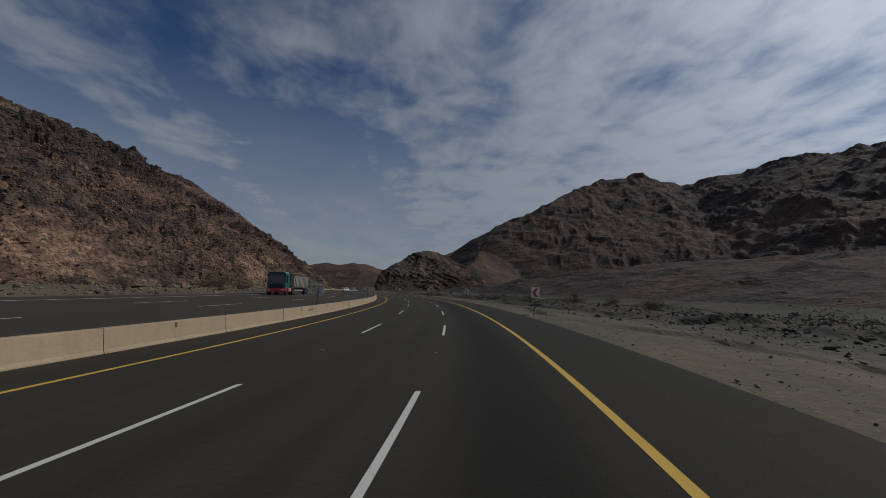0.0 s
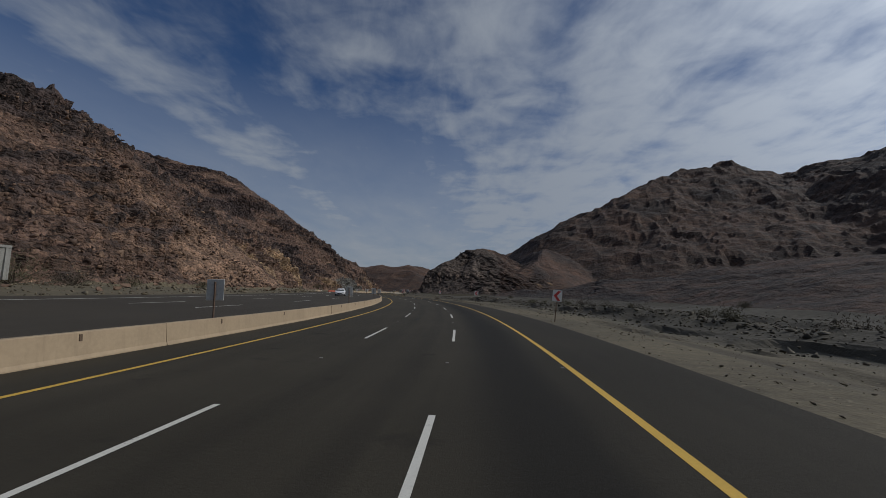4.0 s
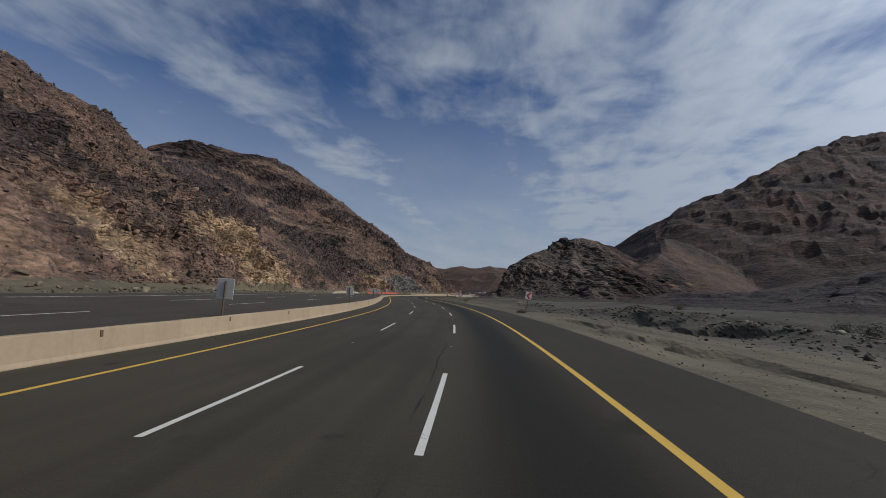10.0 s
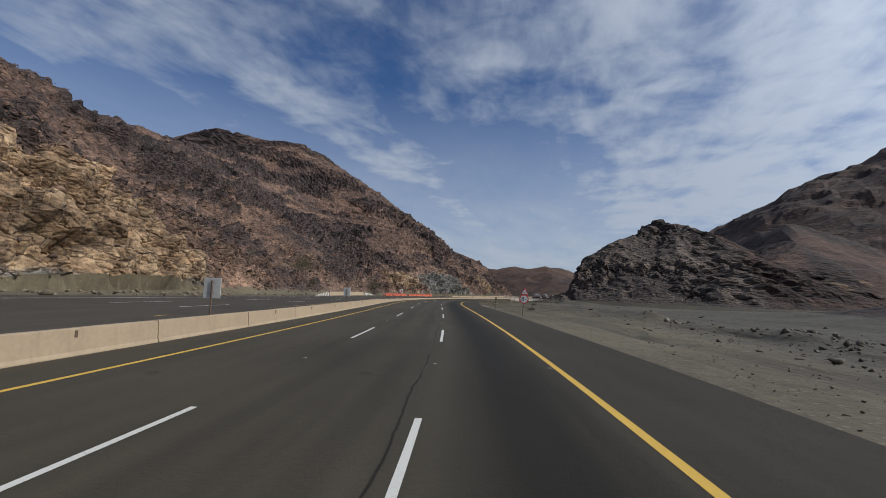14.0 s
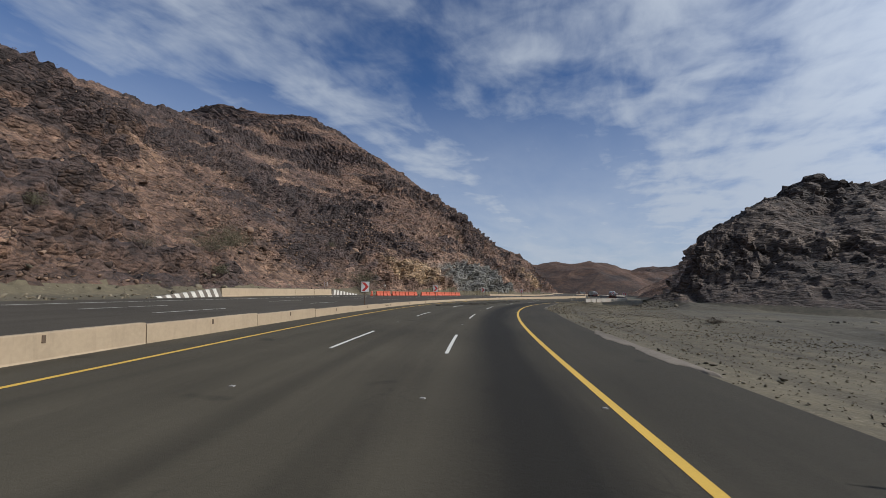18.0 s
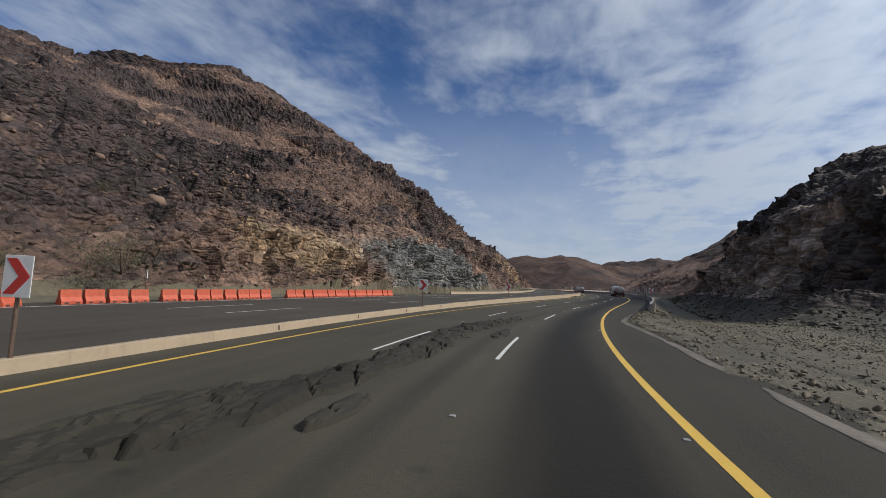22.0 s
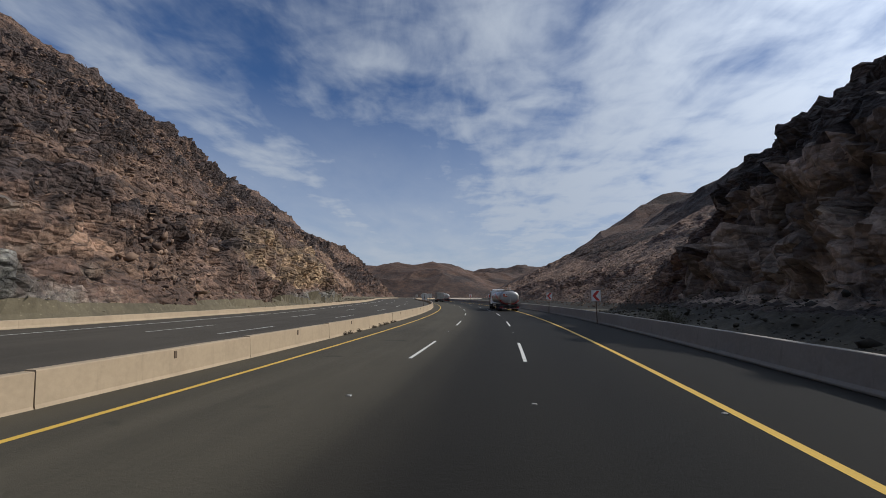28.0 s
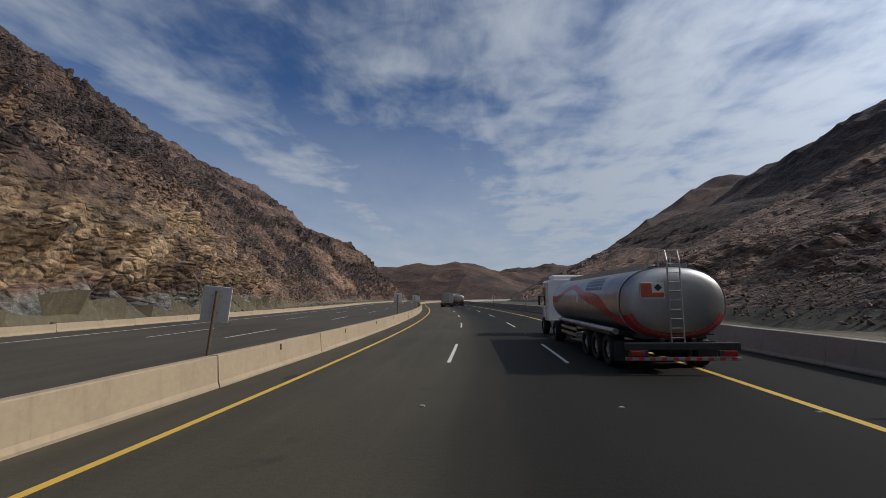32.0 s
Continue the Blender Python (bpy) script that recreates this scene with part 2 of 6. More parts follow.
def gravel_material(name, dark, light, stones):
    m, t, b = material(name, 0.95)
    v = coords(t)
    big = noisy(t, v, 0.06, 4.0)
    fine = noisy(t, v, 1.4, 6.0, 0.7)
    n = mathn(t, "ADD", mathn(t, "MULTIPLY", big, 0.55), mathn(t, "MULTIPLY", fine, 0.45))
    c = ramp(t, n, [(0.36, dark), (0.62, light)])
    cell = nd(t, "ShaderNodeTexVoronoi", {"Vector": v, "Scale": 6.0})
    peb = mathn(t, "MULTIPLY", mathn(t, "GREATER_THAN", cell.outputs["Color"], 0.80), mathn(t, "LESS_THAN", cell.outputs["Distance"], 0.38))
    c = mixc(t, mathn(t, "MULTIPLY", peb, 0.6), c, stones)
    c = mixc(t, mathn(t, "MULTIPLY", nd(t, "ShaderNodeMapRange", {"Value": attr(t, "wadi"), 1: 0.2, 2: 0.8}).outputs[0], 0.85), c,
             ramp(t, fine, [(0.3, (0.026, 0.0230, 0.0165)), (0.7, (0.080, 0.070, 0.048))]))
    rut = nd(t, "ShaderNodeMapRange", {"Value": mathn(t, "ADD", attr(t, "rut"), mathn(t, "MULTIPLY", mathn(t, "SUBTRACT", fine, 0.5), 0.5)), 1: 0.12, 2: 0.55, 3: 0.0, 4: 0.62}).outputs[0]
    c = mixc(t, rut, c, tuple(x * 0.55 for x in dark))
    t.links.new(c, b.inputs["Base Color"])
    bump(t, b, mathn(t, "ADD", fine, mathn(t, "MULTIPLY", cell.outputs["Distance"], -0.3)), 0.8, 0.06)
    return m


def asphalt_material(name, base, worn):
    """lat (metres across) and s (metres along) are carried by the mesh as uv."""
    m, t, b = material(name, 0.85)
    v = coords(t)
    uv = nd(t, "ShaderNodeSeparateXYZ", {0: nd(t, "ShaderNodeUVMap", uv_map="road").outputs[0]})
    lat, s = uv.outputs[0], uv.outputs[1]
    stretched = nd(t, "ShaderNodeCombineXYZ", {0: mathn(t, "MULTIPLY", lat, 1.0), 1: mathn(t, "MULTIPLY", s, 0.06), 2: 0.0}).outputs[0]
    streak = noisy(t, stretched, 1.1, 4.0)
    big = noisy(t, v, 0.12, 4.0)
    fine = noisy(t, v, 9.0, 3.0, 0.8)
    grit = noisy(t, v, 55.0, 2.0, 0.8)
    n = mathn(t, "ADD", mathn(t, "ADD", mathn(t, "MULTIPLY", streak, 0.35), mathn(t, "MULTIPLY", big, 0.3)),
              mathn(t, "ADD", mathn(t, "MULTIPLY", fine, 0.17), mathn(t, "MULTIPLY", grit, 0.18)))
    c = ramp(t, n, [(0.36, tuple(x * 0.66 for x in base)), (0.64, tuple(x * 1.36 for x in base))])
    # oil-dark band along the middle of the slow lane
    off = mathn(t, "ABSOLUTE", mathn(t, "SUBTRACT", mathn(t, "ADD", lat, mathn(t, "MULTIPLY", mathn(t, "SUBTRACT", streak, 0.5), 1.2)), 2.0))
    band = nd(t, "ShaderNodeMapRange", {"Value": off, 1: 0.30, 2: 1.9, 3: 0.90, 4: 0.0}, interpolation_type="SMOOTHSTEP").outputs[0]
    c = mixc(t, band, c, worn)
    # outer lane and hard shoulder darkened: the lens's corner falloff put into the colour
    outside = nd(t, "ShaderNodeMapRange", {"Value": mathn(t, "ADD", lat, mathn(t, "MULTIPLY", streak, 0.8)), 1: 2.2, 2: 5.0, 3: 0.0, 4: 0.42}, interpolation_type="SMOOTHSTEP").outputs[0]
    c = mixc(t, outside, c, tuple(x * 1.1 for x in worn))
    # wheel tracks rub each lane darker and smoother
    ruts = mathn(t, "ABSOLUTE", mathn(t, "SUBTRACT", mathn(t, "ABSOLUTE", mathn(t, "SUBTRACT", mathn(t, "ADD", lat, mathn(t, "MULTIPLY", streak, 0.5)), -1.8)), 0.95))
    rub = nd(t, "ShaderNodeMapRange", {"Value": ruts, 1: 0.1, 2: 0.5, 3: 0.22, 4: 0.0}, interpolation_type="SMOOTHSTEP").outputs[0]
    c = mixc(t, rub, c, worn)
    # darker surface at first
    early = nd(t, "ShaderNodeMapRange", {"Value": mathn(t, "ADD", s, mathn(t, "MULTIPLY", big, 40.0)), 1: 60.0, 2: 300.0, 3: 0.52, 4: 0.0}).outputs[0]
    c = mixc(t, early, c, worn)
    # the outer lanes turn darker further on
    late = nd(t, "ShaderNodeMapRange", {"Value": mathn(t, "ADD", s, mathn(t, "MULTIPLY", big, 30.0)), 1: 385.0, 2: 425.0, 3: 0.0, 4: 0.92}, interpolation_type="SMOOTHSTEP").outputs[0]
    outer = nd(t, "ShaderNodeMapRange", {"Value": mathn(t, "ADD", lat, mathn(t, "MULTIPLY", streak, 1.5)), 1: -4.0, 2: -0.8}, interpolation_type="SMOOTHSTEP").outputs[0]
    c = mixc(t, mathn(t, "MULTIPLY", late, outer), c, tuple(x * 0.65 for x in worn))
    spots = nd(t, "ShaderNodeMapRange", {"Value": noisy(t, v, 0.55, 3.0, 0.5), 1: 0.66, 2: 0.74, 3: 0.0, 4: 0.55}).outputs[0]
    c = mixc(t, spots, c, worn)
    # thin sealed cracks
    warp = nd(t, "ShaderNodeTexNoise", {"Vector": v, "Scale": 0.5, "Detail": 5.0}).outputs["Color"]
    cv = nd(t, "ShaderNodeVectorMath", {0: nd(t, "ShaderNodeCombineXYZ", {0: mathn(t, "MULTIPLY", lat, 0.16), 1: mathn(t, "MULTIPLY", s, 0.035), 2: 0.0}).outputs[0],
                                        1: nd(t, "ShaderNodeVectorMath", {0: warp, 3: 0.25}, operation="SCALE").outputs[0]}, operation="ADD").outputs[0]
    ck = nd(t, "ShaderNodeTexVoronoi", {"Vector": cv, "Scale": 1.0}, feature="DISTANCE_TO_EDGE").outputs[0]
    crack = nd(t, "ShaderNodeMapRange", {"Value": ck, 1: 0.0006, 2: 0.0020, 3: 0.35, 4: 0.0}).outputs[0]
    crack = mathn(t, "MULTIPLY", crack, nd(t, "ShaderNodeMapRange", {"Value": big, 1: 0.45, 2: 0.6}).outputs[0])
    c = mixc(t, crack, c, tuple(x * 0.5 for x in worn))
    wander = mathn(t, "MULTIPLY", mathn(t, "SUBTRACT", noisy(t, nd(t, "ShaderNodeCombineXYZ", {0: 0.0, 1: s, 2: 0.0}).outputs[0], 0.22, 5.0, 0.62), 0.5), 0.55)
    seam_off = mathn(t, "ABSOLUTE", mathn(t, "ADD", mathn(t, "ADD", lat, 0.32), wander))
    seam = nd(t, "ShaderNodeMapRange", {"Value": seam_off, 1: 0.012, 2: 0.035, 3: 0.75, 4: 0.0}).outputs[0]
    seam = mathn(t, "MULTIPLY", seam, nd(t, "ShaderNodeMapRange", {"Value": noisy(t, v, 0.16, 2.0), 1: 0.44, 2: 0.52}).outputs[0])
    seam = mathn(t, "MULTIPLY", seam, nd(t, "ShaderNodeMapRange", {"Value": mathn(t, "ABSOLUTE", mathn(t, "SUBTRACT", s, 165.0)), 1: 60.0, 2: 90.0, 3: 1.0, 4: 0.0}).outputs[0])
    c = mixc(t, seam, c, tuple(x * 0.4 for x in worn))
    t.links.new(c, b.inputs["Base Color"])
    b.inputs["Specular IOR Level"].default_value = 0.2
    bump(t, b, mathn(t, "ADD", mathn(t, "MULTIPLY", grit, 0.6), fine), 0.5, 0.02)
    return m


def concrete_material(name, col):
    m, t, b = material(name, 0.85)
    v = coords(t)
    z = nd(t, "ShaderNodeSeparateXYZ", {0: v}).outputs[2]
    n = mathn(t, "ADD", mathn(t, "MULTIPLY", noisy(t, v, 0.8), 0.5), mathn(t, "MULTIPLY", noisy(t, v, 7.0), 0.5))
    c = ramp(t, n, [(0.33, tuple(x * 0.80 for x in col)), (0.6, col)])
    run = nd(t, "ShaderNodeMapping", {"Vector": v, "Scale": (3.0, 3.0, 0.25)}).outputs[0]
    drip = nd(t, "ShaderNodeMapRange", {"Value": noisy(t, run, 1.2, 4.0), 1: 0.56, 2: 0.75, 3: 0.0, 4: 0.5}).outputs[0]
    c = mixc(t, drip, c, tuple(x * 0.5 for x in col))
    rnd = nd(t, "ShaderNodeObjectInfo").outputs["Random"]
    c = mixc(t, mathn(t, "MULTIPLY", rnd, 0.22), c, tuple(x * 0.6 for x in col))
    t.links.new(c, b.inputs["Base Color"])
    bump(t, b, n, 0.35, 0.03)
    return m


def worn_paint(name, col, wear, under):
    m, t, b = material(name, 0.7)
    v = coords(t)
    n = mathn(t, "ADD", mathn(t, "MULTIPLY", noisy(t, v, 14.0, 4.0, 0.8), 0.6), mathn(t, "MULTIPLY", noisy(t, v, 1.1), 0.4))
    gone = nd(t, "ShaderNodeMapRange", {"Value": n, 1: 0.60 - wear, 2: 0.72 - wear, 3: 0.0, 4: 0.9}).outputs[0]
    c = mixc(t, gone, ramp(t, n, [(0.3, tuple(x * 0.8 for x in col)), (0.6, col)]), under)
    t.links.new(c, b.inputs["Base Color"])
    return m


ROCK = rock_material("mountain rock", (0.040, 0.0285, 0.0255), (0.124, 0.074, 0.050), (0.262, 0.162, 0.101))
# far rock: the backlit mountain's shade is put into this darker colour
ROCK_FAR_SHADED = rock_material("shade-darkened far mountain rock", (0.018, 0.0115, 0.0088), (0.047, 0.0262, 0.0166), (0.086, 0.0465, 0.0278), 0.35, 0.0)
ROCK_DARK = rock_material("dark wadi rock", (0.032, 0.025, 0.021), (0.078, 0.057, 0.043), (0.165, 0.122, 0.090))
# cliff rock: missing light on the sunless face is put into a paler colour
ROCK_CLIFF_LIT = rock_material("brightened cut cliff rock", (0.15, 0.115, 0.088), (0.34, 0.255, 0.187), (0.52, 0.42, 0.31), 0.8, 0.8, (1.5, 1.5, 0.45))
GRAVEL = gravel_material("desert gravel", (0.061, 0.050, 0.030), (0.143, 0.117, 0.069), (0.20, 0.167, 0.108))
ASPHALT = asphalt_material("worn asphalt", (0.066, 0.0565, 0.0385), (0.0145, 0.0127, 0.0094))
ASPHALT_FAR = asphalt_material("greyer asphalt", (0.066, 0.056, 0.042), (0.043, 0.037, 0.029))
CONCRETE = concrete_material("sandy concrete", (0.40, 0.305, 0.195))
CONCRETE_GREY = concrete_material("grey concrete", (0.32, 0.285, 0.235))
WHITE_LINE = worn_paint("white road paint", (0.64, 0.62, 0.55), 0.04, (0.12, 0.115, 0.105))
YELLOW_LINE = worn_paint("yellow road paint", (0.64, 0.40, 0.055), 0.0, (0.16, 0.115, 0.05))

# ---- numbers in space: smooth random fields ----
def _hash(ix, iy, iz, seed):
    h = (ix.astype(np.int64) * 374761393 + iy.astype(np.int64) * 668265263 + iz.astype(np.int64) * 2147483647 + seed * 974634777) & 0xFFFFFFFF
    h = ((h ^ (h >> 13)) * 1274126177) & 0xFFFFFFFF
    h = ((h ^ (h >> 16)) * 2246822519) & 0xFFFFFFFF
    return ((h ^ (h >> 15)) & 0xFFFFFF) / float(0xFFFFFF)


def value_noise(x, y, z, seed=0):
    ix, iy, iz = np.floor(x), np.floor(y), np.floor(z)
    fx, fy, fz = x - ix, y - iy, z - iz
    fx, fy, fz = (f * f * (3 - 2 * f) for f in (fx, fy, fz))
    out = 0
    for dx in (0, 1):
        for dy in (0, 1):
            for dz in (0, 1):
                w = (fx if dx else 1 - fx) * (fy if dy else 1 - fy) * (fz if dz else 1 - fz)
                out = out + w * _hash(ix + dx, iy + dy, iz + dz, seed)
    return out * 2 - 1


def fbm(x, y, z, octaves=4, seed=0, gain=0.5, ridged=False):
    out, amp, total = 0, 1.0, 0.0
    for o in range(octaves):
        n = value_noise(x * 2 ** o + 17.3 * o, y * 2 ** o - 9.1 * o, z * 2 ** o + 3.7 * o, seed + o)
        out = out + amp * ((1 - 2 * np.abs(n)) if ridged else n)
        total += amp
        amp *= gain
    return out / total


def cells(x, y, z, seed=0, tilt=0.9):
    """Broken-rock blocks: a tilted plane for each cell, the way to its nearest joint, and a number of its own."""
    ix, iy, iz = np.floor(x), np.floor(y), np.floor(z)
    best, second = np.full(x.shape, 9e9), np.full(x.shape, 9e9)
    val, own = np.zeros(x.shape), np.zeros(x.shape)
    for dx in (-1, 0, 1):
        for dy in (-1, 0, 1):
            for dz in (-1, 0, 1):
                cx, cy, cz = ix + dx, iy + dy, iz + dz
                a, b, c = _hash(cx, cy, cz, seed), _hash(cx, cy, cz, seed + 1), _hash(cx, cy, cz, seed + 2)
                ox, oy, oz = x - cx - a, y - cy - b, z - cz - c
                d = ox * ox + oy * oy + oz * oz
                k = d < best
                second = np.where(k, best, np.minimum(second, d))
                e = _hash(cx, cy, cz, seed + 3)
                val = np.where(k, e * 2 - 1 + tilt * ((a - .5) * ox + (b - .5) * oy + (c - .5) * oz) * 2, val)
                own = np.where(k, (e * 7.31) % 1.0, own)
                best = np.where(k, d, best)
    return val, np.sqrt(second) - np.sqrt(best), own


def facets(x, y, z, seed=0, tilt=0.9):
    return cells(x, y, z, seed, tilt)[0]


def ease(x, a, b):
    u = np.clip((x - a) / (b - a), 0, 1)
    return u * u * (3 - 2 * u)


# ---- the road's line: bend (per 100 m, to the left) every 20 m ----
BEND = [0.2, 0.275, 0.35, 0.425, 0.503, 0.41, 0.318, 0.197, 0.185, 0.25, 0.247, 0.206, 0.209, 0.209, 0.263, 0.299, 0.159, 0.06, 0.037,
        -0.228, -0.468, -0.612, -0.583, -0.323, -0.061, 0.074, 0.151, 0.21, 0.236, 0.222, 0.192, 0.167, 0.133, 0.1, -0.017, -0.133,
        -0.25, -0.263, -0.275, -0.287, -0.3, -0.29, -0.28, -0.27, -0.26, -0.25, -0.24, -0.23, -0.22, -0.21, -0.2]
S_ALL = np.arange(-100, 901, 1.0)
_k = np.interp(S_ALL, np.arange(-100, 901, 20), BEND) * 0.01
HEAD = np.concatenate([[0], np.cumsum((_k[1:] + _k[:-1]) / 2)])
HEAD -= HEAD[100]
_m = (HEAD[1:] + HEAD[:-1]) / 2
RX = np.concatenate([[0], np.cumsum(-np.sin(_m))])
RY = np.concatenate([[0], np.cumsum(np.cos(_m))])
RX, RY = RX - RX[100], RY - RY[100]


def on_road(s, lat):
    """World x, y at s metres along and lat metres right of the line between the slow and the middle lane."""
    h = np.interp(s, S_ALL, HEAD)
    return np.interp(s, S_ALL, RX) + lat * np.cos(h), np.interp(s, S_ALL, RY) + lat * np.sin(h)


def heading(s):
    return float(np.interp(s, S_ALL, HEAD))


def road_pose(s, lat, z=0.0, turn=0.0):
    """A pose at s, lat whose +y runs along the road."""
    x, y = on_road(s, lat)
    return pose(float(x), float(y), z, 0, 0, math.degrees(heading(s)) + turn)


def to_road(x, y):
    """s and lat of world points, by the nearest station."""
    st = slice(None, None, 4)
    best, s = np.full(x.shape, 9e18), np.zeros(x.shape)
    lat = np.zeros(x.shape)
    for a, b, h, c in zip(RX[st], RY[st], HEAD[st], S_ALL[st]):
        dx, dy = x - a, y - b
        d = dx * dx + dy * dy
        k = d < best
        best = np.where(k, d, best)
        s = np.where(k, c + (-dx * math.sin(h) + dy * math.cos(h)), s)
        lat = np.where(k, dx * math.cos(h) + dy * math.sin(h), lat)
    return s, lat


def opp_level(s, lat=-12.0):
    """Height of the opposite carriageway over ours; it rises to its far side."""
    tilt = np.interp(s, [-100, 200, 280, 900], [0.03, 0.03, 0.008, 0.008])
    return np.clip(-lat - 11.9, 0, 16) * tilt + np.interp(s, [-100, 220, 300, 420, 450, 490, 900], [0.72, 0.72, 0.26, 0.10, 0.12, 0.35, 0.5])


# ---- heights of the land ----
def ridge(x, y, pts, slope, cap=None):
    """A ridge through pts (x, y, z): its height falls off sideways by slope."""
    out = np.full(x.shape, -50.0)
    for (ax, ay, az), (bx, by, bz) in zip(pts[:-1], pts[1:]):
        dx, dy = bx - ax, by - ay
        u = np.clip(((x - ax) * dx + (y - ay) * dy) / (dx * dx + dy * dy), 0, 1)
        d = np.hypot(x - ax - u * dx, y - ay - u * dy)
        out = np.maximum(out, az + u * (bz - az) - slope * np.sqrt(d * d + 16) + slope * 4)
    return out


KNOLL = [(-92, 372, 17), (-84, 385, 35), (-66, 401, 35), (-48, 396, 27), (-34, 380, 17), (-22, 362, 6)]
CUT_RIDGE = [(-64, 402, 34), (-70, 428, 35), (-68, 450, 43), (-60, 482, 45), (-62, 512, 42), (-54, 572, 40), (-62, 612, 40), (-76, 652, 45), (-115, 711, 43), (-140, 767, 30), (-172, 880, 34)]
BACK_RIDGE = [(-30, 440, 34), (-10, 520, 45), (-52, 618, 43), (15, 750, 78), (154, 887, 225), (288, 958, 264), (409, 968, 234), (484, 932, 249), (552, 835, 258), (617, 723, 246), (700, 560, 239), (760, 330, 230), (780, 60, 210), (760, -200, 190)]
SPURS = [[(288, 958, 250), (210, 760, 120), (150, 600, 62), (110, 520, 30)], [(484, 932, 240), (400, 720, 130), (300, 560, 70), (215, 470, 22)],
         [(617, 723, 230), (470, 560, 120), (330, 430, 48)], [(760, 330, 210), (520, 300, 95), (330, 270, 24)]]
FAR_RIDGE = [(-1300, 900, 150), (-900, 1180, 95), (-707, 1278, 76), (-570, 1325, 68), (-432, 1378, 82), (-392, 1500, 74), (-325, 1505, 63), (-250, 1640, 60), (-151, 1300, 62), (-100, 1100, 66), (16, 1025, 141)]
FAR_BACK = [(-500, 1950, 90), (-288, 1842, 108), (-238, 1944, 106), (-16, 2045, 122), (300, 1900, 190)]


def foot(s):
    """Distance left of the line at which the left mountain begins."""
    return np.interp(s, [-100, 0, 60, 120, 165, 230, 280, 330, 380, 440, 500, 560, 640, 760], [72, 64, 56, 45, 36, 35, 34.5, 33, 31, 31, 33, 38, 50, 62])


def left_height(x, y, s, lat):
    d = -lat - foot(s)
    at = [-70, 0, 60, 110, 160, 200, 240, 275, 305, 335, 365, 400, 440, 480, 520, 570, 630, 700, 770]
    h50 = np.interp(s, at, [35, 36, 37, 39, 42, 36, 43, 42, 35, 28, 28, 31, 38, 41, 42, 52, 46, 41, 46])
    h100 = np.interp(s, at, [65, 61, 58, 57, 57, 60, 68, 72, 63, 53, 47, 45, 50, 62, 77, 88, 81, 73, 59])
    h160 = np.interp(s, at, [85, 85, 85, 85, 84, 86, 88, 90, 88, 84, 80, 84, 96, 106, 119, 124, 128, 114, 110])
    h250 = np.interp(s, at, [95, 95, 95, 95, 95, 95, 96, 98, 100, 100, 102, 106, 114, 124, 137, 144, 154, 150, 136])
    warp = fbm(x / 38, y / 38, 0 * x, 3, 5) * 10
    dd = np.clip(d + warp * ease(d, 5, 60), -200, 400)
    z = np.interp(dd, [-200, 0, 4, 12, 50], [0, 0, 0.041, 0.216, 1.0]) * h50
    z = z + (h100 - h50) * np.clip((dd - 50) / 50, 0, 1) + (h160 - h100) * np.clip((dd - 100) / 60, 0, 1)
    z = z + (h250 - h160) * np.clip((dd - 160) / 90, 0, 1) - np.interp(dd, [250, 400], [0, 40])
    z = z * (1 + 0.05 * fbm(x / 55, y / 55, 0 * x, 2, 8))
    # steeper where the slope was cut back for the road
    cut = np.exp(-((s - 247) / 24) ** 2) * 0.85 + np.exp(-((s - 392) / 38) ** 2) * 0.95 + np.exp(-((s - 510) / 48) ** 2) * 0.95
    z = z + cut * np.interp(d, [0, 1.0, 3.5, 9, 22, 45], [0, 3.0, 7.5, 8.0, 4.0, 0])
    return z + np.clip(-lat - 28, 0, 40) * np.interp(s, [150, 240], [0.05, 0.02])


def berm(x, y, s, lat):
    """Bulldozed banks of rubble in the river bed."""
    lump = 1 + 0.8 * fbm(x / 4, y / 4, 0 * x, 3, 23)
    heap = 1.5 * np.exp(-((s - 204) / 15) ** 2 - ((lat - 31 - 0.25 * (s - 204)) / 5) ** 2)
    row = 0.75 * np.exp(-((lat - 22.5 - 3 * fbm(s / 30, 0 * s, 0 * s, 2, 24)) / 2.4) ** 2) * np.interp(s, [-80, 20, 190, 215], [0.6, 1, 1, 0])
    row = row + 0.9 * np.exp(-((lat - 35 - 5 * fbm(s / 40, 0 * s + 9, 0 * s, 2, 25)) / 3.0) ** 2) * np.interp(s, [-80, 150, 190], [1, 1, 0])
    row = row + 0.6 * np.exp(-((lat - 22 - 0.10 * (s - 225)) / 2.2) ** 2) * np.interp(s, [212, 225, 300, 330], [0, 1, 1, 0])
    return (heap + row) * np.clip(lump, 0.1, 2)


